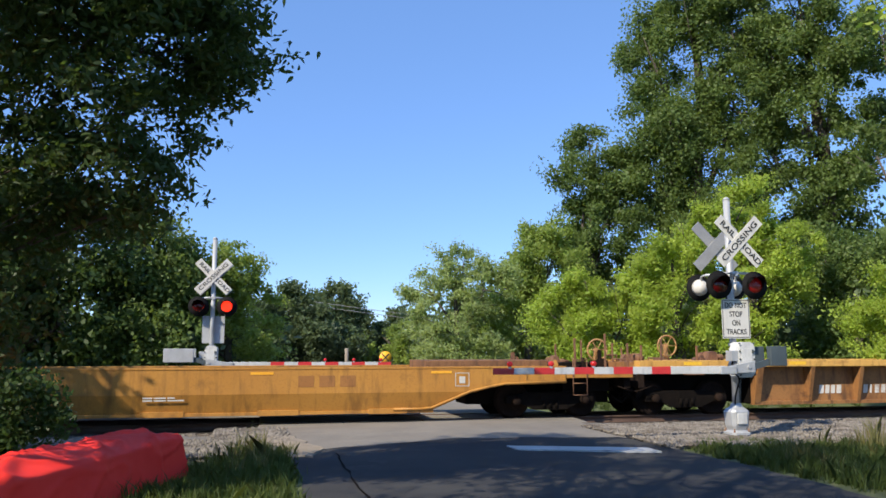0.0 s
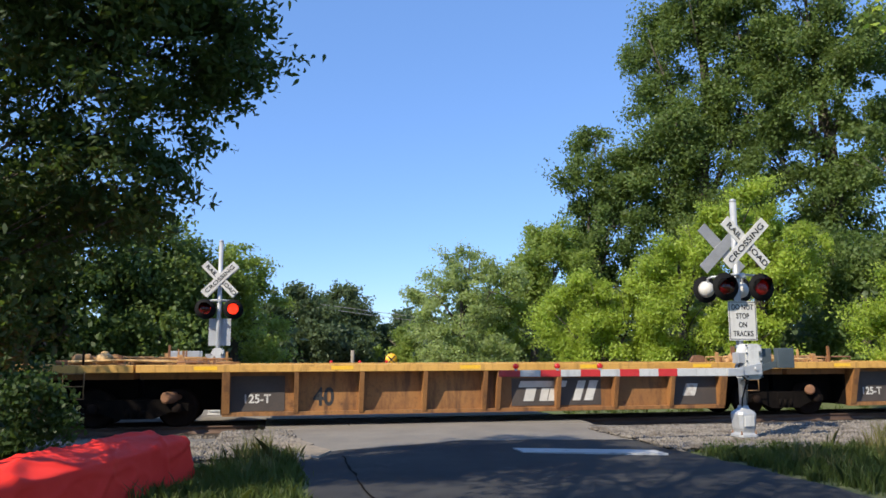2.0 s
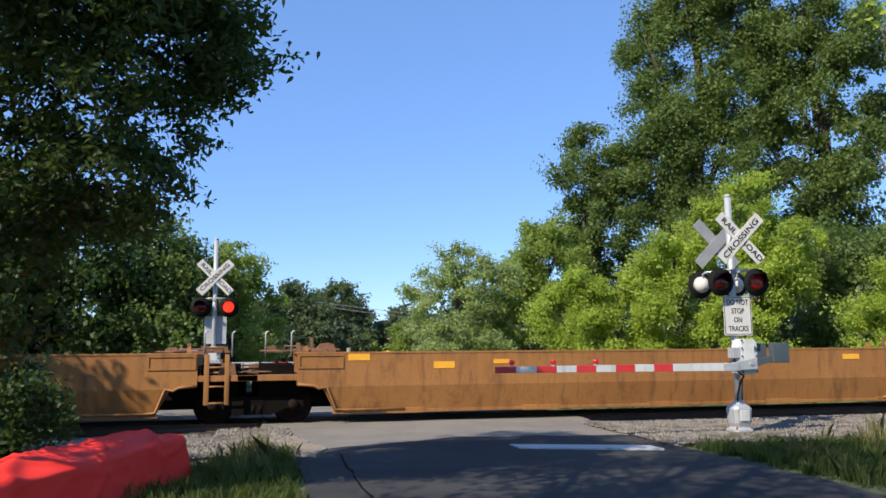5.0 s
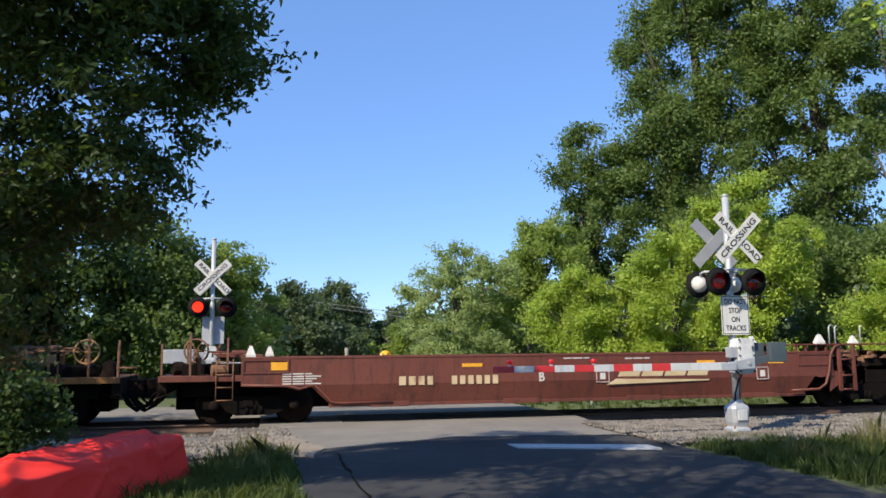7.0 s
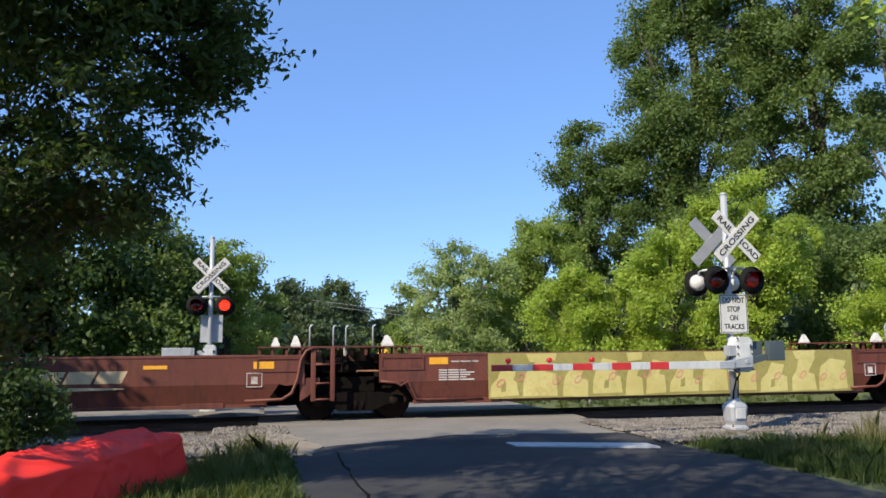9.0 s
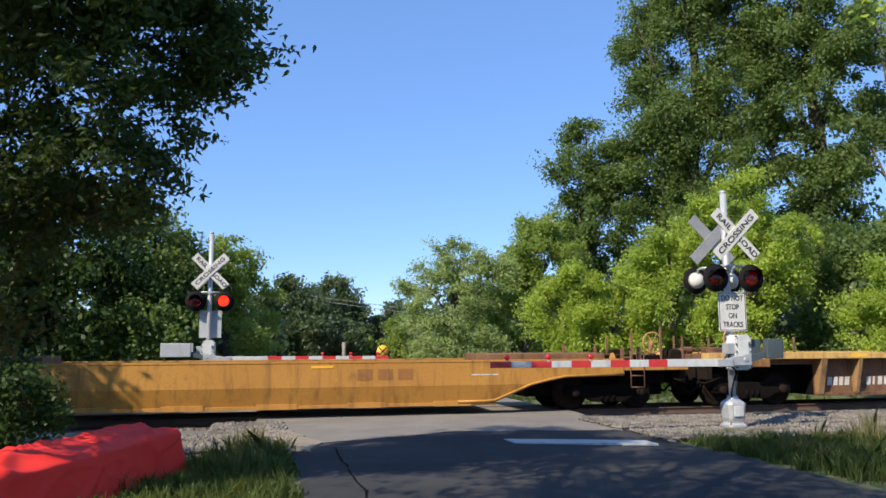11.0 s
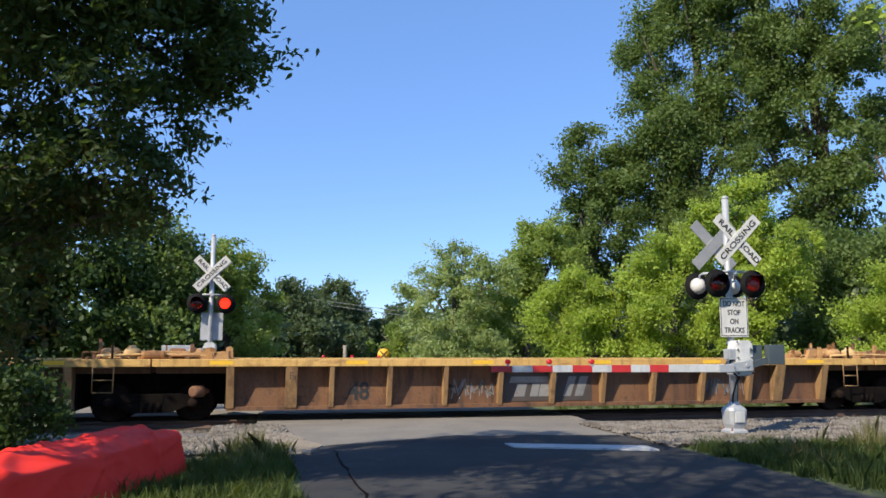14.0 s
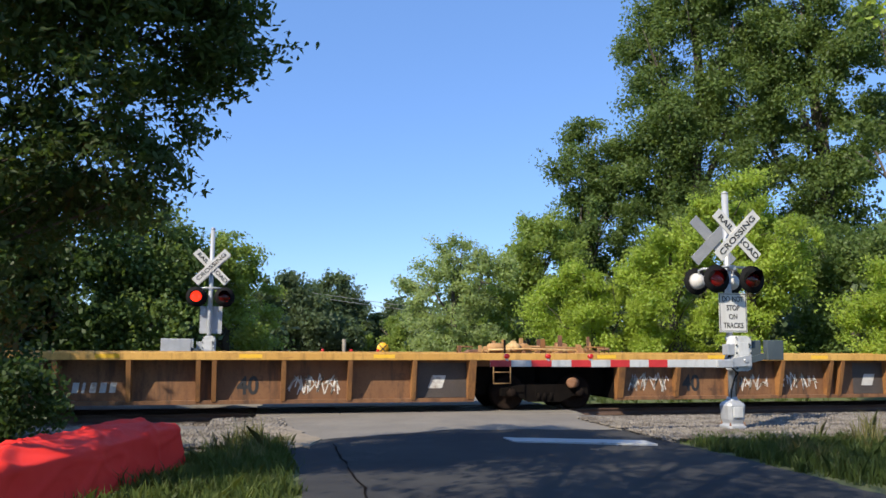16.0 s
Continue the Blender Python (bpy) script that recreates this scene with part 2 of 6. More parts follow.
def prism(bm, pts, y0, y1):
    """Extrudes an outline of (x, z) from y0 to y1."""
    a = [bm.verts.new((x, y0, z)) for x, z in pts]
    b = [bm.verts.new((x, y1, z)) for x, z in pts]
    k = len(pts)
    bm.faces.new(a)
    bm.faces.new(b[::-1])
    for i in range(k):
        bm.faces.new((a[i], b[i], b[(i + 1) % k], a[(i + 1) % k]))
    return bm


def ring_mesh(bm, rings, caps=True):
    k = len(rings[0])
    vs = [[bm.verts.new(p) for p in r] for r in rings]
    for a, b in zip(vs, vs[1:]):
        for i in range(k):
            bm.faces.new((a[i], a[(i + 1) % k], b[(i + 1) % k], b[i]))
    if caps:
        bm.faces.new(vs[0][::-1])
        bm.faces.new(vs[-1])
    for f in bm.faces:
        f.smooth = f.smooth or len(f.verts) == 4
    return bm


def tube(bm, pts, radii, n=8):
    pts = [Vector(p) for p in pts]
    if not hasattr(radii, "__len__"):
        radii = [radii] * len(pts)
    rings = []
    for i, p in enumerate(pts):
        d = (pts[min(i + 1, len(pts) - 1)] - pts[max(i - 1, 0)]).normalized()
        u = d.orthogonal().normalized() if i == 0 else (u - d * u.dot(d)).normalized()
        w = d.cross(u)
        rings.append([p + radii[i] * (u * math.cos(2 * math.pi * j / n) + w * math.sin(2 * math.pi * j / n)) for j in range(n)])
    return ring_mesh(bm, rings)


def lathe(bm, prof, origin, axis, n=20):
    """A turned shape: (distance along axis, radius) from origin."""
    d = Vector(axis).normalized()
    u = d.orthogonal().normalized()
    w = d.cross(u)
    o = Vector(origin)
    return ring_mesh(bm, [[o + d * a + r * (u * math.cos(2 * math.pi * j / n) + w * math.sin(2 * math.pi * j / n)) for j in range(n)] for a, r in prof])


def nb():
    return bmesh.new()


def writing(name, text, size, material, parent, m, label="", wide=1.0, bold=0.0):
    """Raised lettering in the built-in font, centred at the pose m of its parent's space."""
    cu = bpy.data.curves.new(name, "FONT")
    cu.body, cu.size, cu.extrude, cu.align_x, cu.align_y = text, size, 0.003, "CENTER", "CENTER"
    cu.offset = bold
    tmp = bpy.data.objects.new(name, cu)
    me = bpy.data.meshes.new_from_object(tmp)
    bpy.data.objects.remove(tmp)
    me.name = name
    me.transform(m @ Matrix.Diagonal((wide, 1, 1, 1)))
    me.materials.clear()
    return part(name, me, material, parent, label)


def cloud(name, centres, radii, count, leaf, material, parent, outline, up=0.2, seed=1, flat=1.0, droop=0.0, sway=(0, 0, 0)):
    """A crown of single leaves gathered round the given twig clusters, each drawn out along a way of its own."""
    g = np.random.default_rng(seed)
    c, r = np.asarray(centres, float), np.asarray(radii, float)
    idx = g.choice(len(c), count, p=r ** 2 / (r ** 2).sum())
    d = g.normal(size=(count, 3))
    d /= np.linalg.norm(d, axis=1)[:, None]
    way = g.normal(size=(len(c), 3)) * np.array([1, 1, 0.55]) + np.array(sway, float)
    way /= np.linalg.norm(way, axis=1)[:, None]
    off = d * (r[idx] * (0.12 + 1.5 * g.beta(1.7, 2.1, count)))[:, None] * np.array([1, 1, flat])
    along = (off * way[idx]).sum(1)[:, None]
    off = off * 0.82 + way[idx] * along * g.uniform(0.3, 1.15, len(c))[idx][:, None]
    pos = c[idx] + off
    nrm = d * 0.35 + g.normal(size=(count, 3)) * 0.6 + np.array([0, 0, up])
    nrm /= np.linalg.norm(nrm, axis=1)[:, None]
    a = np.cross(nrm, g.normal(size=(count, 3)))
    if droop:
        hang = np.array([0.25, 0, -1.0]) - nrm * (nrm @ np.array([0.25, 0, -1.0]))[:, None]
        a = a / (np.linalg.norm(a, axis=1)[:, None] + 1e-9) + droop * hang
    a /= np.linalg.norm(a, axis=1)[:, None] + 1e-9
    b = np.cross(nrm, a)
    s = leaf * g.uniform(0.6, 1.25, count)
    o = np.asarray(outline, float)
    k = len(o)
    bend = -0.25 * (o[:, 0] ** 2)
    v = pos[:, None, :] + s[:, None, None] * (o[None, :, :1] * a[:, None, :] + o[None, :, 1:] * b[:, None, :] + bend[None, :, None] * nrm[:, None, :])
    return part(name, sheet_mesh(name, v.reshape(-1, 3), count, k), material, parent)


def sheet_mesh(name, verts, count, k):
    me = bpy.data.meshes.new(name)
    me.vertices.add(count * k)
    me.vertices.foreach_set("co", np.asarray(verts, np.float32).ravel())
    me.loops.add(count * k)
    me.loops.foreach_set("vertex_index", np.arange(count * k, dtype=np.int32))
    me.polygons.add(count)
    me.polygons.foreach_set("loop_start", np.arange(0, count * k, k, dtype=np.int32))
    me.polygons.foreach_set("loop_total", np.full(count, k, np.int32))
    me.update(calc_edges=True)
    return me


LANCE = [(-0.5, 0.0), (-0.2, 0.3), (0.12, 0.24), (0.62, 0.0), (0.12, -0.24), (-0.2, -0.3)]
DROP = [(-0.5, 0.0), (-0.28, 0.2), (0.02, 0.22), (0.68, 0.0), (0.02, -0.22), (-0.28, -0.2)]
OVAL = [(-0.5, 0.0), (-0.1, 0.3), (0.5, 0.0), (-0.1, -0.3)]


def twigs(lobes, per, rmin, rmax, seed):
    """Clusters of twigs spread over the outer part of the crown's lobes (x, y, z, radius, height radius)."""
    g = np.random.default_rng(seed)
    cs, rs = [], []
    for x, y, z, rx, rz in lobes:
        n = max(8, int(per * rx * (rx + rz)))
        d = g.normal(size=(n, 3))
        d /= np.linalg.norm(d, axis=1)[:, None]
        q = g.uniform(0.2, 1.0, n) ** 0.4
        cs.append(np.array([x, y, z]) + d * q[:, None] * np.array([rx, rx, rz]))
        rs.append(g.uniform(rmin, rmax, n))
    return np.concatenate(cs), np.concatenate(rs)


def tree(label, base, trunk_r, lobes, leaves, leaf, material, per=2.2, rmin=0.35, rmax=0.9, seed=1, outline=OVAL, category="tree", name="tree", flat=0.9, droop=0.0, sway=(0, 0, 0)):
    """A tapered trunk that forks into limbs towards each lobe of the crown, and a crown of leaves."""
    g = random.Random(seed)
    bx, by, bz = base
    t = thing(name, pose(bx, by, bz), label, category)
    loc = [(x - bx, y - by, z - bz, rx, rz) for x, y, z, rx, rz in lobes]
    top = max(z + 0.3 * rz for _, _, z, _, rz in loc)
    low = max(0.5, min(z - rz for _, _, z, _, rz in loc))
    mx, my = np.mean([p[0] for p in loc]), np.mean([p[1] for p in loc])
    bm = nb()
    axis = [Vector((mx * f ** 1.5 + g.uniform(-1, 1) * 0.02 * top, my * f ** 1.5 + g.uniform(-1, 1) * 0.02 * top, -0.15 + f * top)) for f in (0, 0.12, 0.3, 0.5, 0.75, 1)]
    tube(bm, axis, [trunk_r * f for f in (1.35, 1.0, 0.85, 0.65, 0.4, 0.12)], 9)
    part("trunk", bm, "bark", t)
    for x, y, z, rx, rz in loc:
        f = min(0.85, max(0.25, (z - rz * 0.8) / top * 0.8))
        s = axis[2].lerp(axis[4], (f - 0.25) / 0.6)
        e = Vector((x, y, z))
        mid = s.lerp(e, 0.5) + Vector((g.uniform(-0.3, 0.3), g.uniform(-0.3, 0.3), -0.08 * (e - s).length))
        bm = nb()
        tube(bm, [s, mid, e], [trunk_r * 0.4, trunk_r * 0.27, trunk_r * 0.1], 6)
        for _ in range(5):
            w = Vector((g.uniform(-1, 1) * rx, g.uniform(-1, 1) * rx, g.uniform(-0.7, 0.9) * rz)) * 0.8
            h = mid.lerp(e, g.random())
            tube(bm, [h, h.lerp(e + w, 0.5) + Vector((0, 0, 0.1)), e + w], [trunk_r * 0.14, trunk_r * 0.09, trunk_r * 0.03], 5)
        part("limb", bm, "bark", t)
    c, r = twigs(loc, per, rmin, rmax, seed)
    cloud("crown", c, r, leaves, leaf, material, t, outline, seed=seed, flat=flat, droop=droop, sway=sway)
    return t


# ---- ground, road, track ----
TRACK_Y = 19.75
ROAD_X0, ROAD_X1 = 0.4, 6.85


def ground_z(x, y):
    dip = min(1.0, max(0.0, (y - 14.3) / 1.6)) * min(1.0, max(0.0, (26.5 - y) / 2.5))
    return -0.06 - 0.2 * dip


def make_ground():
    def lines(lo, hi, step, far):
        a = list(np.arange(lo, hi + 0.01, step))
        return [-v for v in far[::-1]] + a + far
    xs = lines(-40, 60, 1.0, [90, 150, 300, 800, 2500])
    ys = lines(-30, 70, 0.8, [95, 150, 300, 800, 2500])
    bm = nb()
    g = [[bm.verts.new((x, y, ground_z(x, y) + 0.02 * noise.noise((x * 0.5, y * 0.5, 0)))) for x in xs] for y in ys]
    for j in range(len(ys) - 1):
        for i in range(len(xs) - 1):
            bm.faces.new((g[j][i], g[j][i + 1], g[j + 1][i + 1], g[j + 1][i]))
    tagged(part("ground", bm, "soil", None, "green turf and bare soil beside the railway"), kind="structure", category="ground")


def make_road():
    rnd = random.Random(3)
    ys = [-40, -20, -8] + list(np.arange(0, 18.2, 0.35)) + [18.25]
    bm = nb()
    prev = None
    for y in ys:
        e0 = ROAD_X0 + 0.1 * noise.noise((y * 0.9, 0, 4)) - 0.35 * max(0, (y - 14.5) / 3.7)
        e1 = ROAD_X1 + 0.12 * noise.noise((y * 0.8, 7, 1)) + 0.5 * max(0, (y - 14.5) / 3.7)
        z = -0.012
        row = [bm.verts.new((e0, y, -0.28)), bm.verts.new((e0 + 0.05, y, z - 0.02)), bm.verts.new(((e0 + e1) / 2, y, z + 0.03)), bm.verts.new((e1 - 0.05, y, z - 0.02)), bm.verts.new((e1, y, -0.28))]
        if prev:
            for a in range(4):
                bm.faces.new((prev[a], prev[a + 1], row[a + 1], row[a]))
        prev = row
    bm.faces.new(prev)
    tagged(part("road", bm, "asphalt", None, "grey worn asphalt road leading over the crossing"), kind="structure", category="road")
    bm = nb()
    box(bm, ROAD_X0 - 0.4, ROAD_X1 + 0.5, 21.25, 30, -0.28, -0.01, 0.01)
    hexa(bm, [(ROAD_X0 - 0.4, 30, -0.28), (ROAD_X1 + 0.5, 30, -0.28), (14, 130, -0.2), (7.5, 130, -0.2), (ROAD_X0 - 0.4, 30, -0.01), (ROAD_X1 + 0.5, 30, -0.01), (14, 130, -0.02), (7.5, 130, -0.02)])
    tagged(part("road", bm, "patch", None, "pale asphalt road beyond the railway"), kind="structure", category="road")
    # lighter strip before the rails; sunlit brightness is partly in its colour
    def crown(x):
        return 0.023 - 0.0155 * abs(x - 3.62)

    bm = nb()
    n = 26
    a = [bm.verts.new((0.25 + 6.5 * i / n, 13.5 + 1.0 * min(1, i / 12) + 0.35 * noise.noise((i * 0.35, 2, 2)), crown(0.25 + 6.5 * i / n))) for i in range(n + 1)]
    b = [bm.verts.new((-0.15 + 7.6 * i / n, 18.22, crown(0.25 + 6.5 * i / n))) for i in range(n + 1)]
    for i in range(n):
        bm.faces.new((a[i], a[i + 1], b[i + 1], b[i]))
    tagged(part("sunlit_road_strip", bm, "patch", None, "pale asphalt approach to the rails, sunlight in its tone"), kind="structure", category="road")
    # stop line and the sealed crack
    bm = nb()
    hexa(bm, [(4.02, 12.62, 0.0), (6.25, 12.0, -0.02), (6.25, 12.5, -0.02), (4.0, 13.15, 0.0), (4.02, 12.62, 0.03), (6.25, 12.0, 0.012), (6.25, 12.5, 0.012), (4.0, 13.15, 0.03)])
    tagged(part("stop_line", bm, "line_paint", None, "worn white stop line painted on the asphalt"), kind="structure", category="road marking")
    bm = nb()
    pts = [(1.12 + 0.09 * noise.noise((i * 0.55, 9, 9)), 6.5 + i * 0.33) for i in range(21)]
    for (x0, y0), (x1, y1) in zip(pts, pts[1:]):
        w0, w1 = 0.014 + 0.02 * noise.noise((y0 * 2, 1, 1)), 0.014 + 0.02 * noise.noise((y1 * 2, 1, 1))
        bm.faces.new([bm.verts.new(p) for p in ((x0 - w0, y0, -0.012), (x0 + w0, y0, -0.012), (x1 + w1, y1, -0.012), (x1 - w1, y1, -0.012))])
    tagged(part("crack", bm, "dark_steel", None, "dark tar-sealed crack along the road edge"), kind="structure", category="road")


def make_track():
    def bed(sec, material, label):
        bm = nb()
        prev = None
        for x in range(-160, 401, 4):
            row = [bm.verts.new((x, y + 0.05 * noise.noise((x * 0.7, y, 1)), z)) for y, z in sec]
            if prev:
                for i in range(len(sec) - 1):
                    bm.faces.new((prev[i], row[i], row[i + 1], prev[i + 1]))
            prev = row
        tagged(part("ballast_bed", bm, material, None, label), kind="structure", category="ballast")

    bed([(16.3, -0.36), (17.5, -0.21), (18.3, -0.185), (18.9, -0.2), (20.6, -0.2), (21.2, -0.185), (22.0, -0.2), (23.2, -0.38)], "ballast_bed", "grey crushed-stone ballast bed under the rails")
    # dark strip: shade below the train is put into the ballast colour
    bed([(18.2, -0.2), (18.36, -0.172), (21.14, -0.172), (21.3, -0.2)], "shaded_oily_ballast", "ballast between and beside the rails, darkened for oil and shade")
    for y in (TRACK_Y - 0.755, TRACK_Y + 0.755):
        bm = nb()
        sec2 = [(-0.07, -0.17), (0.07, -0.17), (0.07, -0.155), (0.012, -0.13), (0.012, -0.045), (0.037, -0.03), (0.034, 0.0), (-0.034, 0.0), (-0.037, -0.03), (-0.012, -0.045), (-0.012, -0.13), (-0.07, -0.155)]
        ring_mesh(bm, [[(x, y + a, z) for a, z in sec2] for x in (-160, 0, 400)])
        tagged(part("rail", bm, "rail", None, "rust-brown steel rail on wooden ties"), kind="structure", category="rail")
    tie = nb()
    box(tie, -0.115, 0.115, -1.3, 1.3, -0.3, -0.165, 0.008)
    me = bpy.data.meshes.new("tie")
    tie.to_mesh(me)
    tie.free()
    root = tagged(thing("railway_ties", pose(0, TRACK_Y, 0), "dark creosoted wooden ties bedded in ballast", "ties"), kind="structure")
    for i in range(-34, 66):
        x = i * 0.53
        if -0.1 < x < 7.2:
            continue
        o = part("tie", me, "tie", root)
        o.location = (x, random.uniform(-0.04, 0.04), 0)
    # asphalt and timber panels between the rails
    root = tagged(thing("crossing_panels", pose(0, TRACK_Y, 0), "weathered crossing panels between and beside the rails", "crossing surface"), kind="structure")
    for i in range(4):
        x0 = -0.15 + i * 1.9
        for y0, y1 in ((-1.48, -0.84), (-0.66, -0.02), (0.02, 0.66), (0.84, 1.48)):
            bm = nb()
            box(bm, x0 + 0.01, x0 + 1.89, y0, y1, -0.2, -0.012, 0.012)
            part("panel", bm, "patch", root)
    # loose stones
    g = np.random.default_rng(5)
    spots = []
    for x0, x1, y0, y1, n in ((-9, 0.3, 15.3, 18.25, 9000), (6.9, 19, 15.2, 18.25, 11000), (-0.9, 0.45, 14.0, 17.4, 900), (6.7, 9.5, 12.6, 16.5, 5200), (-6, 14, 20.9, 22.6, 2500), (7.6, 18, 12.4, 15.4, 9000), (-7, 0.2, 12.9, 15.5, 9000)):
        spots.append(np.stack([g.uniform(x0, x1, n), g.uniform(y0, y1, n)], 1))
    q = np.concatenate(spots)
    n = len(q)
    zz = np.array([np.interp(y, [13, 14.3, 15.9, 16.6, 17.5, 18.2, 21.3, 23.2], [-0.05, -0.06, -0.25, -0.28, -0.19, -0.17, -0.17, -0.3]) for y in q[:, 1]])
    near_road = (q[:, 0] > 6.3) & (q[:, 0] < 14.4) & (q[:, 1] < 16.6)
    zz[near_road] = 0.0
    zz[(q[:, 0] < 0.3) & (q[:, 1] < 15.45)] = -0.005
    zz[(q[:, 0] > -1) & (q[:, 0] < 0.5) & (q[:, 1] < 17.5)] = 0.0
    size = g.uniform(0.018, 0.05, n)
    octa = np.array([(1, 0, 0), (-1, 0, 0), (0, 1, 0), (0, -1, 0), (0, 0, 1), (0, 0, -1)], float)
    v = octa[None] * g.uniform(0.6, 1.25, (n, 6, 1)) + g.normal(size=(n, 6, 3)) * 0.22
    v *= np.array([1, 1, 0.75])
    v = v * size[:, None, None] + np.concatenate([q, zz[:, None] + 0.01], 1)[:, None, :]
    f = np.array([(0, 2, 4), (2, 1, 4), (1, 3, 4), (3, 0, 4), (2, 0, 5), (1, 2, 5), (3, 1, 5), (0, 3, 5)])
    me = bpy.data.meshes.new("gravel")
    me.vertices.add(n * 6)
    me.vertices.foreach_set("co", v.astype(np.float32).ravel())
    idx = (f[None] + 6 * np.arange(n)[:, None, None]).reshape(-1, 3)
    me.loops.add(len(idx) * 3)
    me.loops.foreach_set("vertex_index", idx.astype(np.int32).ravel())
    me.polygons.add(len(idx))
    me.polygons.foreach_set("loop_start", np.arange(0, len(idx) * 3, 3, dtype=np.int32))
    me.polygons.foreach_set("loop_total", np.full(len(idx), 3, np.int32))
    me.update(calc_edges=True)
    tagged(part("gravel", me, "stone", None, "grey-tan crushed stone strewn beside the track"), kind="stuff", category="gravel")


def grass(label, patches, material, seed):
    """Blades in patches: x, y, spread x, spread y, count, height."""
    g = np.random.default_rng(seed)
    out = []
    for x, y, sx, sy, n, h in patches:
        k = max(3, n // 22)
        tuft = np.stack([x + g.normal(size=k) * sx, y + g.normal(size=k) * sy, g.uniform(0.5, 1.35, k)], 1)
        who = g.integers(0, k, n)
        p = tuft[who][:, :2] + g.normal(size=(n, 2)) * 0.055
        p = np.concatenate([p, tuft[who][:, 2:]], 1)
        p = p[(p[:, 0] < ROAD_X0 + 0.12 - 0.3 * g.random(len(p)) ** 2 + 0.1 * np.sin(p[:, 1] * 3)) | (p[:, 0] > ROAD_X1 + 0.05)]
        p = p[(p[:, 1] > 12.0) | (p[:, 0] > -1.0 - 0.29 * (11.75 - p[:, 1]))]
        n = len(p)
        z = np.array([ground_z(a, b) for a, b in p[:, :2]])
        a = g.uniform(0, 2 * np.pi, n)
        hh = h * g.uniform(0.5, 1.2, n) * p[:, 2]
        w = g.uniform(0.004, 0.010, n)
        side = np.stack([np.cos(a), np.sin(a), np.zeros(n)], 1) * w[:, None]
        lean = np.stack([g.normal(size=n), g.normal(size=n), np.zeros(n)], 1) * 0.28 * hh[:, None]
        b = np.stack([p[:, 0], p[:, 1], z - 0.02], 1)
        m = b + lean * 0.3 + np.array([0, 0, 0.6]) * hh[:, None]
        t = b + lean + np.array([0, 0, 1.0]) * hh[:, None] * 0.95
        out.append(np.stack([b - side, b + side, m + side * 0.8, t, m - side * 0.8], 1))
    v = np.concatenate(out)
    tagged(part("grass", sheet_mesh("grass", v.reshape(-1, 3), len(v), 5), material, None, label), kind="stuff", category="grass")


def shoulder(label, pts, seed, material="sand", lift=0.0):
    """A low irregular spread of sand and grit along the road's edge."""
    g = random.Random(seed)
    bm = nb()
    cx, cy = sum(p[0] for p in pts) / len(pts), sum(p[1] for p in pts) / len(pts)
    ring = []
    for (x0, y0), (x1, y1) in zip(pts, pts[1:] + pts[:1]):
        for k in range(6):
            x, y = x0 + (x1 - x0) * k / 6, y0 + (y1 - y0) * k / 6
            ring.append((x + g.uniform(-0.09, 0.09), y + g.uniform(-0.14, 0.14)))
    rows = [[bm.verts.new((cx + (x - cx) * f, cy + (y - cy) * f, z + g.uniform(-0.008, 0.008))) for x, y in ring] for f, z in ((1, -0.2), (0.95, -0.02 + lift), (0.6, 0.004 + lift), (0.25, 0.012 + lift))]
    for a, b in zip(rows, rows[1:]):
        for i in range(len(ring)):
            bm.faces.new((a[i], a[(i + 1) % len(ring)], b[(i + 1) % len(ring)], b[i]))
    bm.faces.new(rows[-1])
    tagged(part("shoulder", bm, material, None, label), kind="structure", category="road shoulder")


make_ground()
shoulder("sandy gravel shoulder washed over the road edge", [(-0.75, 14.6), (0.1, 12.9), (0.7, 12.7), (0.95, 13.6), (0.7, 15.3), (0.35, 16.6), (-0.3, 17.5), (-0.9, 16.6)], 4, "sand", 0.016)
shoulder("grey gravel shoulder by the signal", [(6.7, 12.4), (8.0, 12.9), (9.4, 13.2), (11.5, 13.3), (14.5, 13.4), (14.5, 15.6), (11.0, 16.8), (8.2, 17.0), (7.0, 17.6), (6.6, 15.0)], 5, "ballast_bed")
shoulder("grey gravel spread between the verge and the track", [(-8.0, 13.0), (-4.0, 12.9), (-1.0, 12.8), (0.3, 13.0), (0.2, 15.2), (-0.3, 16.6), (-4.0, 16.7), (-8.0, 16.6)], 6, "ballast_bed", -0.015)
shoulder("pale gravel lot beyond the rails by the signal", [(-16, 22.2), (-8, 22.1), (-2, 22.2), (0.2, 22.3), (0.2, 24.6), (-2, 26.0), (-8, 26.4), (-16, 26.2)], 7, "patch", -0.02)
make_road()
make_track()


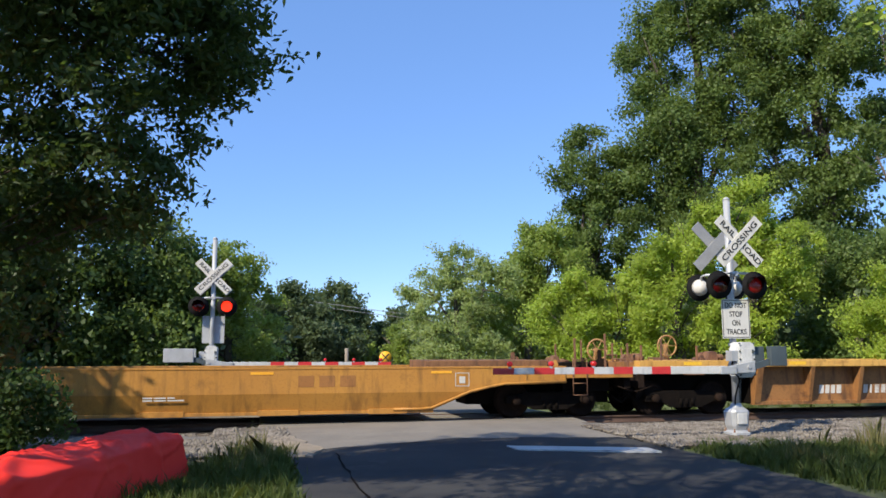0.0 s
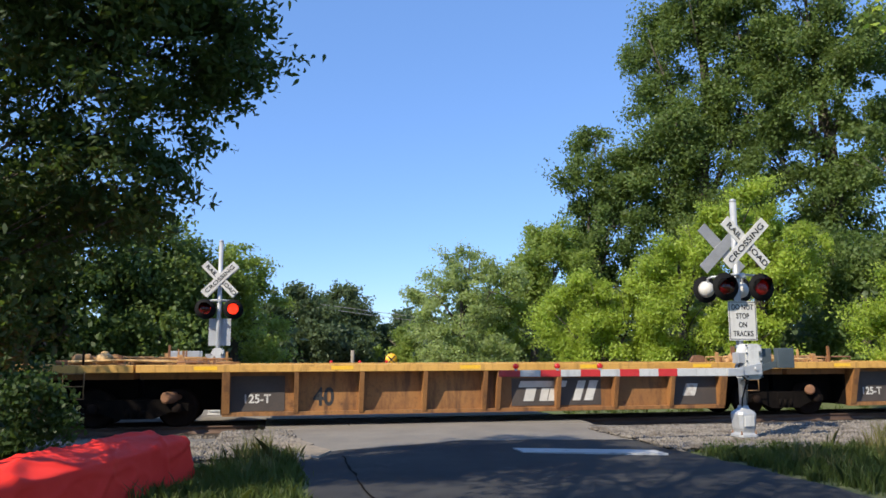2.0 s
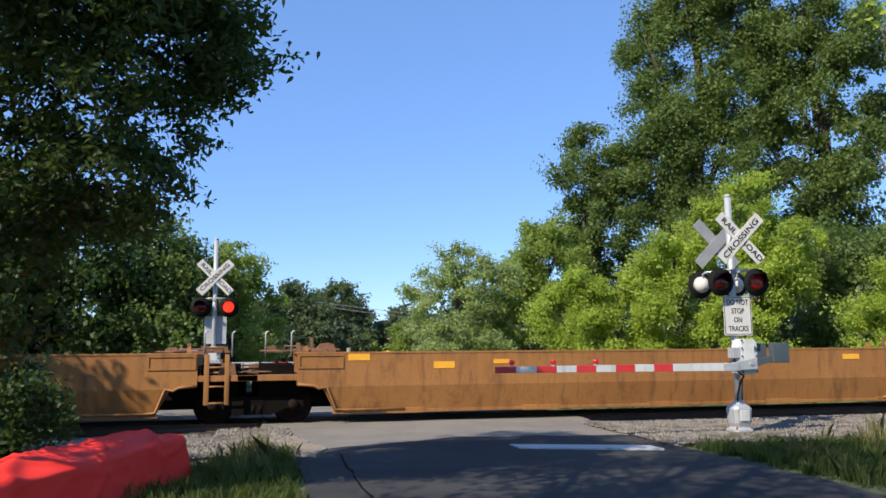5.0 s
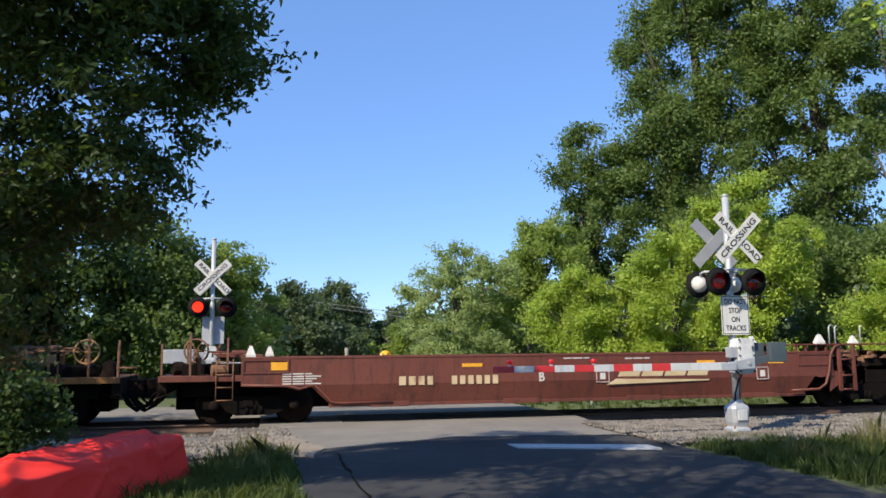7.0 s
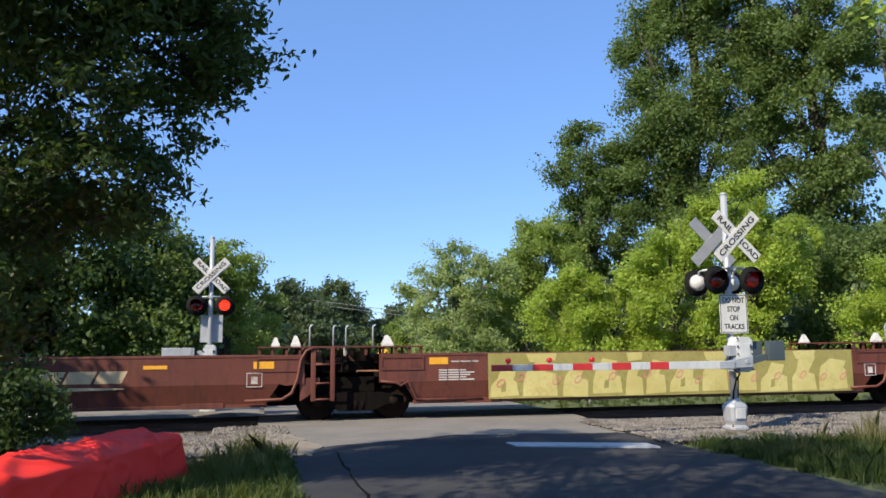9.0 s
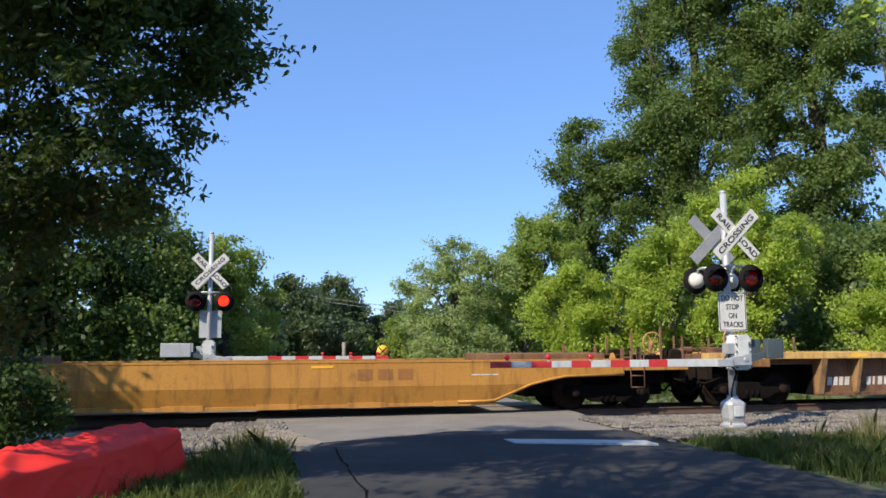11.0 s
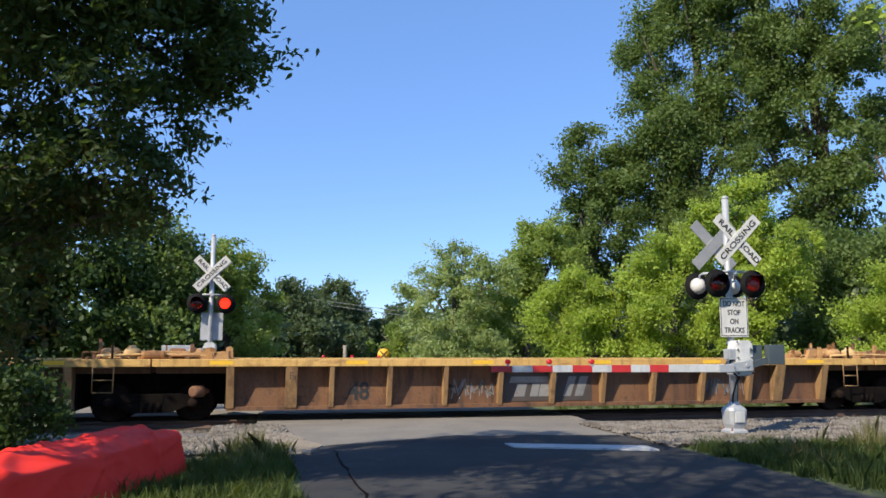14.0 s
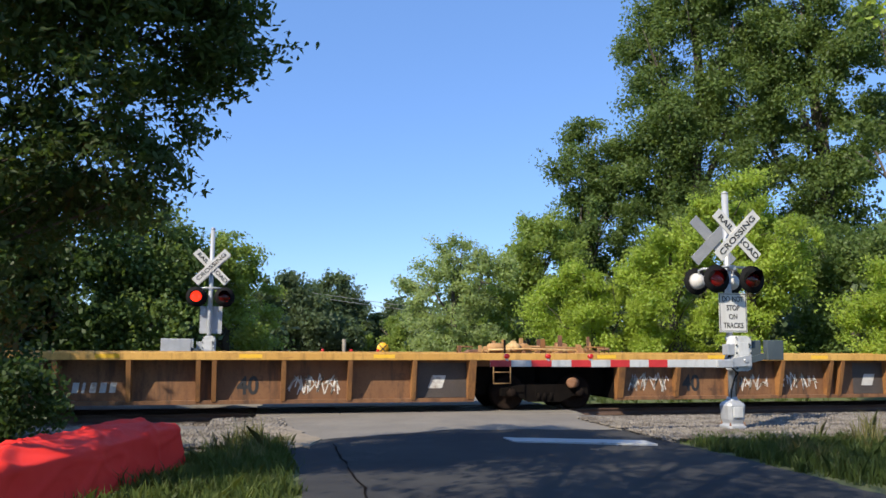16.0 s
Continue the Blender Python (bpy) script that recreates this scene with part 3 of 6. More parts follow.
# ---- crossing signals ----
def crossbuck(root, y, front):
    """Two crossed white blades with lettering; front is the way it faces (-1 or 1)."""
    for name, ang, words in (("blade", -45, ("RAIL", "ROAD")), ("blade", 45, ("CROSSING",))):
        off = 0.0 if ang < 0 else front * 0.02
        bm = nb()
        box(bm, -0.61, 0.61, -0.008, 0.008, -0.114, 0.114, 0.004)
        m = pose(0, y + off, 3.7, 0, -ang if front < 0 else ang, 0)
        bm.transform(m)
        b = part(name, bm, "sign_white" if front < 0 else "tag_bare", root, "" if front < 0 else "bare grey back of a crossbuck blade")
        if front > 0:
            bm = nb()
            box(bm, -0.6, 0.6, 0.009, 0.0105, -0.11, 0.11)
            bm.transform(m)
            part("face_sheet", bm, "sign_white", b)
        face = pose(0, 0, 0, 90, 0, 0) if front < 0 else pose(0, 0, 0, 90, 0, 180)
        for i, w in enumerate(words):
            x = 0 if len(words) == 1 else (-0.33, 0.33)[i]
            writing("lettering", w, 0.155, "ink", b, pose(0, y + off, 3.7) @ pose(0, 0, 0, 0, -ang if front < 0 else ang, 0) @ pose(x * -front, 0.0125 * front, 0) @ face, wide=1.42 if len(words) == 1 else 1.25, bold=0.0015)


blinds = []


def flasher(root, x, y, z, front, lens, side=0):
    """A lamp with a black background disc, a hood, a red lens, a pale back housing and, on a flashing lamp, a made-up
    hinged blind that covers the lens to imitate flashing.
    """
    bm = nb()
    lathe(bm, [(0, 0.02), (0, 0.27), (0.012, 0.27), (0.012, 0.02)], (x, y, z), (0, front, 0), 28)
    d = part("background_disc", bm, "black", root)
    bm = nb()
    lathe(bm, [(0.0, 0.165), (-0.06, 0.16), (-0.12, 0.125), (-0.165, 0.06), (-0.17, 0.01)], (x, y, z), (0, front, 0), 20)
    part("housing", bm, "sign_white", d, "pale white lamp housing")
    bm = nb()
    lathe(bm, [(0.014, 0.15), (0.03, 0.148), (0.045, 0.10), (0.052, 0.01)], (x, y, z), (0, front, 0), 24)
    part("lens", bm, lens, d, "unlit dark red lens" if lens == "lens_dark" else "flashing red lens")
    # added flap, no part of a real lamp; it hides the steady glow
    if side:
        bm = nb()
        lathe(bm, [(0, 0.002), (0, 0.152), (0.004, 0.152), (0.004, 0.002)], (0, 0, -0.155), (0, front, 0), 20)
        blind = part("blind", bm, "lens_dark", d, "dark red hinged blind added to imitate flashing")
        blinds.append((blind, (x, y + front * 0.056, z + 0.155), front, side))
    bm = nb()
    n = 14
    inner, outer = [], []
    for i in range(n + 1):
        a = math.pi * (-0.08 + 1.16 * i / n)
        deep = 0.06 + 0.2 * max(0, math.sin(a))
        inner.append([(x + 0.175 * math.cos(a), y + front * 0.012, z + 0.175 * math.sin(a)), (x + 0.165 * math.cos(a), y + front * deep, z + 0.165 * math.sin(a))])
    vs = [[bm.verts.new(p) for p in q] for q in inner]
    for a, b in zip(vs, vs[1:]):
        bm.faces.new((a[0], a[1], b[1], b[0]))
    bmesh.ops.solidify(bm, geom=bm.faces[:], thickness=0.006)
    part("hood", bm, "black", d)


def signal(m, label, arm_sign, sign_front, near):
    """A crossing signal: base, mast, crossbucks, two pairs of lamps, sign, gate machine, gate arm."""
    s = thing("crossing_signal", m, label, "railroad signal", "signals at the crossing")
    top = 4.57 if near else 4.77
    bm = nb()
    lathe(bm, [(-0.3, 0.32), (0.0, 0.3), (0.04, 0.22)], (0, 0, 0), (0, 0, 1), 4)
    part("foundation", bm, "concrete", s)
    bm = nb()
    ring_mesh(bm, [[(a * r, b * r, z) for a, b in ((-1, -0.7), (-0.7, -1), (0.7, -1), (1, -0.7), (1, 0.7), (0.7, 1), (-0.7, 1), (-1, 0.7))] for z, r in ((0.04, 0.2), (0.08, 0.2), (0.12, 0.14), (0.2, 0.17), (0.46, 0.19), (0.5, 0.17), (0.56, 0.09), (0.62, 0.075))])
    for f in bm.faces:
        f.smooth = False
    foot = part("base", bm, "galv", s, "flared cast junction base")
    bm = nb()
    box(bm, -0.1, 0.1, -0.205, -0.17, 0.24, 0.44, 0.012)
    part("cover_plate", bm, "white", foot)
    for bx, by in ((-0.15, -0.15), (0.15, -0.15), (0.15, 0.15), (-0.15, 0.15)):
        bm = nb()
        lathe(bm, [(0.06, 0.022), (0.11, 0.022), (0.112, 0.012), (0.15, 0.012), (0.151, 0.003)], (bx, by, 0), (0, 0, 1), 6)
        part("anchor_bolt", bm, "rusty", foot)
    bm = nb()
    tube(bm, [(0, 0, 0.5), (0, 0, top)], 0.064, 14)
    part("mast", bm, "galv", s, "silvery aluminium mast")
    bm = nb()
    lathe(bm, [(0, 0.068), (0.03, 0.066), (0.06, 0.03), (0.065, 0.005)], (0, 0, top), (0, 0, 1), 14)
    part("mast_cap", bm, "galv", s)
    for f in (-1, 1):
        crossbuck(s, f * (0.36 if f < 0 else 0.46) * (1 if near else 0.4), f)
        yy = f * (0.22 if f < 0 else 0.5) * (1 if near else 0.7)
        bm = nb()
        tube(bm, [(-0.38, yy * 0.55, 3.1), (0, yy * 0.5, 3.12), (0.38, yy * 0.55, 3.1)], 0.024, 8)
        for x in (-0.38, 0.38):
            tube(bm, [(x, yy * 0.55, 3.1), (x, yy - f * 0.1, 3.08), (x, yy - f * 0.1, 2.87)], 0.022, 8)
        tube(bm, [(0, 0, 3.1), (0, yy, 3.1)], 0.05, 10)
        part("lamp_crossarm", bm, "galv", s)
        for x in (-0.38, 0.38):
            flasher(s, x, yy, 2.87, f, "lens_dark" if f > 0 else ("lens_side" if near else "lens_lit"), math.copysign(1, x) if f < 0 else 0)
    # advisory sign
    yb = 0.09 * sign_front
    bm = nb()
    box(bm, -0.3, 0.3, -0.004, 0.004, -0.38, 0.38, 0.002)
    bm.transform(pose(0.03, yb, 2.23))
    g = part("sign_plate", bm, "sign_white" if sign_front < 0 else "galv", s, "white rectangular sign plate" if sign_front < 0 else "bare grey back of a sign plate")
    if sign_front < 0:
        bm = nb()
        for x0, x1, z0, z1 in ((-0.285, 0.285, 0.35, 0.362), (-0.285, 0.285, -0.362, -0.35), (-0.285, -0.273, -0.35, 0.35), (0.273, 0.285, -0.35, 0.35)):
            box(bm, x0, x1, -0.0015, 0.0015, z0, z1)
        bm.transform(pose(0.03, yb - 0.006, 2.23))
        part("border", bm, "ink", g)
        for i, w in enumerate(("DO NOT", "STOP", "ON", "TRACKS")):
            writing("lettering", w, 0.145, "ink", g, pose(0.03, yb - 0.006, 2.23 + 0.255 - 0.17 * i) @ pose(0, 0, 0, 90, 0, 0), wide=0.8, bold=0.002)
    # gate machine
    bm = nb()
    prism(bm, [(-0.17, 1.12), (0.14, 1.12), (0.2, 1.2), (0.2, 1.72), (0.14, 1.78), (-0.1, 1.78), (-0.17, 1.6)], -0.42, -0.08)
    bmesh.ops.bevel(bm, geom=bm.edges[:], offset=0.025, segments=2, affect="EDGES")
    mech = part("gate_machine", bm, "white", s, "white painted gate machine housing")
    bm = nb()
    tube(bm, [(0.07, -0.02, 0.6), (0.09, -0.03, 1.0), (0.1, -0.1, 1.14)], 0.016, 6)
    part("conduit", bm, "grey_paint", mech)
    bm = nb()
    box(bm, -0.3, -0.15, -0.4, -0.2, 1.42, 1.62, 0.012)
    part("junction_box", bm, "galv", mech)
    for z in (1.36, 1.6):
        bm = nb()
        box(bm, 0.11, 0.14, -0.45, -0.43, z - 0.04, z + 0.04, 0.004)
        part("hinge", bm, "grey_paint", mech)
    bm = nb()
    box(bm, -0.1, 0.12, -0.435, -0.42, 1.3, 1.65, 0.005)
    part("access_door", bm, "white", mech)
    for k in range(10):
        bm = nb()
        bx, bz = (-0.14 + 0.3 * (k % 2) * 1.0, 1.17 + 0.145 * (k // 2))
        lathe(bm, [(0, 0.02), (0.02, 0.018), (0.026, 0.004)], (bx, -0.425, bz), (0, -1, 0), 6)
        part("bolt", bm, "grey_paint", mech)
    bm = nb()
    box(bm, -0.12, 0.14, -0.44, -0.425, 1.29, 1.3, 0.002)
    part("door_trim", bm, "grey_paint", mech)
    bm = nb()
    box(bm, -0.21, -0.165, -0.36, -0.14, 1.2, 1.4, 0.006)
    part("side_cover", bm, "galv", mech)
    bm = nb()
    tube(bm, [(-0.22, -0.3, 1.42), (-0.26, -0.32, 1.3), (-0.2, -0.38, 1.16), (-0.08, -0.36, 1.08), (-0.05, -0.2, 1.0), (-0.06, -0.09, 0.75), (-0.07, -0.08, 0.6)], 0.014, 6)
    part("cable", bm, "black", mech)
    bm = nb()
    lathe(bm, [(0, 0.07), (0.05, 0.07), (0.06, 0.04), (0.12, 0.035)], (-0.02, -0.43, 1.32), (0, -1, 0), 14)
    part("shaft", bm, "galv", mech)
    for z in (1.2, 1.7):
        bm = nb()
        lathe(bm, [(0, 0.09), (0.06, 0.09)], (0, 0, z), (0, 0, 1), 14)
        box(bm, -0.06, 0.06, -0.12, 0.02, z, z + 0.06)
        part("clamp", bm, "galv", mech)
    a = arm_sign
    ya = -0.5
    bm = nb()
    hexa(bm, [(0.1 * -a, ya - 0.03, 1.22), (0.5 * a, ya - 0.03, 1.2), (0.5 * a, ya + 0.03, 1.2), (0.1 * -a, ya + 0.03, 1.22), (0.1 * -a, ya - 0.03, 1.42), (0.5 * a, ya - 0.03, 1.32), (0.5 * a, ya + 0.03, 1.32), (0.1 * -a, ya + 0.03, 1.42)])
    box(bm, *sorted((0.3 * a, 0.62 * a)), ya - 0.06, ya + 0.06, 1.19, 1.33, 0.01)
    part("arm_clamp", bm, "galv", s)
    # counterweight on its two side arms
    for yy in (-0.5, 0.2):
        bm = nb()
        hexa(bm, [(0, yy - 0.015, 1.24), (-0.7 * a, yy - 0.015, 1.42), (-0.7 * a, yy + 0.015, 1.42), (0, yy + 0.015, 1.24), (0, yy - 0.015, 1.36), (-0.7 * a, yy - 0.015, 1.54), (-0.7 * a, yy + 0.015, 1.54), (0, yy + 0.015, 1.36)])
        part("counterweight_arm", bm, "grey_paint", s)
    for yy in (-0.5, 0.2):
        bm = nb()
        box(bm, *sorted((-0.42 * a, (-0.76 if near else -1.2) * a)), yy - 0.07, yy + 0.07, 1.33, 1.7, 0.015)
        part("counterweight", bm, "grey_paint" if near else "galv", s, "grey steel counterweight plates")
    # gate arm of alternating stripes
    length, n = 4.97, 12
    arm = nb()
    step = (length - 0.5) / n
    tube(arm, [(0.5 * a, ya, 1.26), (length * a, ya, 1.27)], 0.018, 8)
    arm_ob = part("gate_arm", arm, "galv", s, "red and white striped gate arm lowered across the lane")
    for i in range(n):
        x0, x1 = (length - step * (i + 1)) * a, (length - step * i) * a
        bm = nb()
        h = 0.055 + 0.0015 * i
        box(bm, *sorted((x0, x1)), ya - 0.025, ya + 0.025, 1.265 - h, 1.265 + h, 0.006)
        part("stripe", bm, "red_tape" if i % 2 == 0 and i < 9 else "white", arm_ob)
    for d in (0.3, 1.06, 1.86):
        bm = nb()
        x = (length - d) * a
        box(bm, x - 0.02, x + 0.02, ya - 0.03, ya + 0.03, 1.31, 1.36)
        lamp = part("gate_lamp", bm, "galv", arm_ob)
        bm = nb()
        lathe(bm, [(-0.04, 0.02), (-0.035, 0.045), (0.035, 0.045), (0.04, 0.02)], (x, ya, 1.39), (0, 1, 0), 14)
        o = part("gate_lamp_lens", bm, "tip_lit", arm_ob)
    return s


near_signal = signal(pose(8.8, 13.85, 0), "white crossing signal with unlit lamps, sign and lowered striped gate", -1, -1, True)
far_signal = signal(pose(-1.52, 23.05, 0) @ pose(0, 0, 0, 0, 0, 0), "silver crossing signal with red lamp lit, beyond the rails", 1, 1, False)


# ---- red tarp ----
def tarp():
    t = thing("tarp_covered_stack", pose(-1.12, 11.6, -0.06, 0, 0, -16.5), "bright red creased tarp over a long low stack", "tarp")
    L, Wd, H = 6.5, 1.1, 0.61
    nx, prof = 190, 56
    bm = nb()
    g = []
    for i in range(nx + 1):
        y = -L * i / nx
        row = []
        for j in range(prof + 1):
            f = j / prof
            end = math.exp(y / 0.35)
            if f < 0.3:
                u = f / 0.3
                x, z = 0.12 - 0.12 * u, 0.51 * u
            elif f < 0.5:
                u = (f - 0.3) / 0.2
                x, z = -0.5 * u, 0.5 + (H - 0.5) * math.sin(u * math.pi / 2) * (1 - 0.6 * end)
            elif f < 0.74:
                u = (f - 0.5) / 0.24
                x, z = -0.5 - (Wd - 0.5) * u, H - (H - 0.5) * 0.6 * end - 0.12 * u * u
            else:
                u = (f - 0.74) / 0.26
                x, z = -Wd - 0.05 * u, (H - 0.12 - (H - 0.5) * 0.6 * end) * (1 - u)
            k = noise.noise((y * 0.5 + z * 1.2, x * 0.8, 3.1))
            d = 0.045 * k
            # long pulled folds, sharp on their crests
            for amp, fy, fx, seed_z, wide in ((0.05, 0.55, 1.5, 11.0, 0.12), (0.032, 0.9, 2.4, 21.0, 0.1), (0.014, 1.4, 3.4, 31.0, 0.14)):
                d += amp * max(0, 1 - abs(noise.noise((y * fy + x * 0.5 - z * 0.7, x * fx + z * fx, seed_z))) / wide) * (1.0 if f > 0.27 else 0.8)
            d += 0.006 * noise.noise((y * 6, x * 6 + z * 4, 1))
            side = 1 if f < 0.3 else (-1 if f > 0.74 else 0)
            row.append(bm.verts.new((x + d * side * (0.4 + 0.6 * (1 - z / H)), y + 0.02 * k, max(0.0, z + (d * 0.9 if side == 0 else 0.0)))))
        g.append(row)
    for a, b in zip(g, g[1:]):
        for j in range(prof):
            bm.faces.new((a[j], b[j], b[j + 1], a[j + 1])).smooth = True
    bm.faces.new(g[0])
    bm.faces.new(g[-1][::-1])
    part("tarp", bm, "cloth", t)
    bm = nb()
    box(bm, -Wd + 0.12, -0.2, -L + 0.1, -0.1, 0.0, 0.14, 0.02)
    box(bm, -Wd + 0.12, -0.5, -L + 0.1, -0.1, 0.14, H - 0.18, 0.02)
    part("stack", bm, "tie", t)


tarp()


# ---- trees ----
tree("large maple in deep shade with leaves hanging over the verge", (-5.8, 10.4, -0.06), 0.08,
     [(-1.85, 8.5, 6.0, 1.6, 1.2), (-1.35, 8.6, 4.85, 1.35, 0.75), (-0.95, 8.6, 5.1, 0.6, 0.5), (-1.6, 8.6, 4.05, 1.25, 0.42), (-2.7, 8.2, 7.0, 2.0, 1.2), (-3.6, 9.4, 3.2, 1.6, 0.7), (-4.3, 9.2, 2.5, 1.2, 0.8), (-3.1, 8.4, 5.2, 1.6, 0.9), (-3.7, 8.6, 6.0, 1.1, 0.9),
      (-1.65, 8.7, 3.4, 0.85, 0.26), (-1.65, 8.9, 3.05, 0.7, 0.2), (-2.9, 8.7, 2.7, 0.8, 0.9), (-2.95, 8.7, 1.9, 0.65, 0.7), (-2.9, 7.8, 6.0, 1.3, 1.1), (-1.15, 8.6, 5.6, 0.85, 0.7), (-1.3, 8.5, 6.3, 1.0, 0.7), (-0.72, 8.6, 4.8, 0.5, 0.26), (-2.9, 8.8, 3.6, 1.1, 0.6), (-2.6, 8.6, 5.4, 1.2, 0.9)],
     76000, 0.09, "leaf_near", 24, 0.08, 0.3, 11, DROP, flat=0.85, droop=0.8, sway=(0.45, 0, -0.45))
# out of view; crown set along the sun's rays to shade the road
tree("broad shade tree standing by the road", (-6.0, -1.5, -0.06), 0.28,
     [(-4.5, -0.5, 7.0, 3.0, 2.2), (-6.5, -2.0, 10.0, 3.2, 2.6), (-4.0, 1.2, 10.8, 2.4, 1.6), (-4.4, 3.0, 9.0, 2.2, 1.6), (-4.4, 4.7, 9.6, 1.9, 1.1), (-1.3, 4.3, 9.4, 1.5, 0.8), (-0.9, 4.7, 9.6, 1.1, 0.6), (-1.9, 5.0, 9.4, 1.3, 0.6)], 19000, 0.15, "leaf_near", 5, 0.3, 0.65, 12)
# made-up tree outside the view, only there to dapple the road
tree("unseen thin-leaved tree added to dapple the road", (-6.6, 6.0, -0.06), 0.14, [(-4.7, 6.6, 7.3, 2.1, 1.2), (-5.6, 5.2, 8.4, 2.0, 1.1)], 1500, 0.11, "leaf_near", 6, 0.25, 0.55, 16, LANCE)
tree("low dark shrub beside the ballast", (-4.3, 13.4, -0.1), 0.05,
     [(-4.4, 13.4, 0.7, 1.2, 0.75), (-3.45, 12.9, 0.8, 0.65, 0.5), (-5.5, 13.6, 1.8, 1.4, 1.4)], 20000, 0.1, "leaf_shaded", 14, 0.15, 0.35, 14, category="shrub", name="shrub")
tree("young tree with a sunlit spray of pale leaves", (10.2, 6.2, -0.06), 0.1, [(7.0, 6.95, 5.35, 0.45, 0.35), (8.6, 6.4, 5.6, 1.2, 1.0), (10.2, 6.2, 5.0, 1.5, 1.3)], 6000, 0.1, "leaf_lime", 8, 0.18, 0.4, 15, LANCE)
# out of view; set to shade the left of the train and shrub
tree("dense dark tree on the near side of the railway", (-11.0, 13.6, -0.1), 0.25, [(-10.3, 14.2, 5.4, 2.1, 1.7), (-11.4, 14.4, 8.0, 2.2, 2.0), (-8.4, 11.2, 4.2, 1.7, 1.4)], 15000, 0.17, "leaf_shaded", 4, 0.35, 0.8, 17)
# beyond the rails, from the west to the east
tree("leafy tree in half shade behind the railway", (-13.5, 30.0, -0.2), 0.3, [(-13.5, 30, 7.5, 3.4, 3.4), (-14.5, 29, 3.6, 3.2, 2.8), (-11.0, 30.5, 3.6, 2.6, 3.0)], 28000, 0.26, "leaf_shaded", 3.2, 0.4, 0.95, 21)
tree("leafy tree in half shade behind the railway", (-8.8, 31.5, -0.2), 0.28, [(-8.8, 31.5, 6.2, 2.8, 2.6), (-9.6, 31, 3.2, 2.6, 2.8), (-6.9, 31.8, 3.3, 2.2, 2.8)], 26000, 0.24, "leaf_shaded", 3.6, 0.4, 0.9, 22)
tree("leafy tree in half shade behind the railway", (-5.0, 33.5, -0.2), 0.26, [(-5.2, 33.5, 5.0, 2.2, 2.0), (-4.3, 33.2, 5.4, 1.6, 1.4), (-4.4, 33, 2.4, 2.5, 2.3)], 24000, 0.22, "leaf_oak", 4, 0.4, 0.85, 23)
tree("round-topped tree with sunlit crown", (-1.5, 36.0, -0.2), 0.22, [(-2.5, 36, 4.75, 1.8, 1.75), (-1.4, 36.1, 4.7, 1.6, 1.7), (-3.5, 36, 4.0, 1.6, 1.7), (-0.85, 36.2, 3.3, 1.4, 1.8), (-2.0, 36, 1.8, 2.5, 1.7)], 34000, 0.16, "leaf_mid", 4, 0.3, 0.6, 24, flat=0.8)
tree("dark distant tree with broad crown", (1.2, 62.0, -0.2), 0.3, [(1.0, 62, 4.6, 2.4, 2.3), (3.2, 62, 2.8, 2.6, 2.4), (5.6, 63, 1.9, 1.8, 1.8)], 22000, 0.3, "leaf_far", 4, 0.4, 0.8, 25)
tree("dark distant tree with broad crown", (6.4, 80.0, -0.2), 0.35, [(6.2, 80, 6.0, 2.4, 2.5), (8.2, 80, 4.8, 2.0, 2.3), (4.3, 80, 4.6, 2.2, 2.4), (6, 80, 2.4, 4.4, 2.4)], 28000, 0.36, "leaf_far", 3.5, 0.45, 0.9, 26)
tree("small distant tree by the far road", (10.8, 82.0, -0.2), 0.25, [(10.6, 82, 3.0, 1.8, 2.2), (13.6, 82, 4.0, 1.8, 2.4), (12, 82, 1.6, 3, 1.6)], 14000, 0.36, "leaf_far", 4, 0.45, 0.9, 27)
tree("rounded shrub by the road beyond the crossing", (11.6, 64.0, -0.2), 0.15, [(11.6, 64, 2.3, 1.9, 2.3), (7.0, 66, 1.4, 1.7, 1.6)], 16000, 0.24, "leaf_mid", 8, 0.3, 0.55, 28, category="shrub", name="shrub")
tree("airy grey-green tree beyond the crossing", (9.8, 41.0, -0.2), 0.2, [(9.9, 40.9, 6.1, 1.35, 1.35), (8.3, 41.2, 4.9, 1.25, 1.15), (11.2, 40.6, 5.0, 1.6, 1.7), (9.6, 41, 3.2, 2.4, 1.7), (10, 41, 1.3, 2.8, 1.5)], 38000, 0.16, "leaf_grey", 4.5, 0.3, 0.62, 29, flat=0.75)
tree("upright leafy tree beyond the crossing", (14.5, 43.0, -0.2), 0.25, [(14.7, 43.3, 6.9, 1.6, 1.8), (13.4, 43.4, 5.4, 1.5, 1.8), (15.8, 42.6, 6.6, 1.7, 2.6), (14.5, 43, 3.2, 2.8, 2.8)], 38000, 0.19, "leaf_mid", 2.8, 0.35, 0.8, 30, flat=0.85, sway=(0, 0, -0.6))
tree("tall slender tree with layered foliage", (19.8, 46.0, -0.2), 0.3, [(19.7, 46, 14.3, 1.3, 1.9), (19.3, 46.2, 11.8, 1.9, 1.8), (20.4, 45.6, 9.6, 2.6, 1.9), (18.9, 46.4, 8.0, 2.2, 1.8), (20, 46, 5.6, 2.8, 2.4), (21.6, 45, 12.5, 1.6, 2.2)], 46000, 0.22, "leaf_oak", 2.1, 0.4, 0.95, 31, flat=0.85, sway=(-0.4, 0, -0.6))
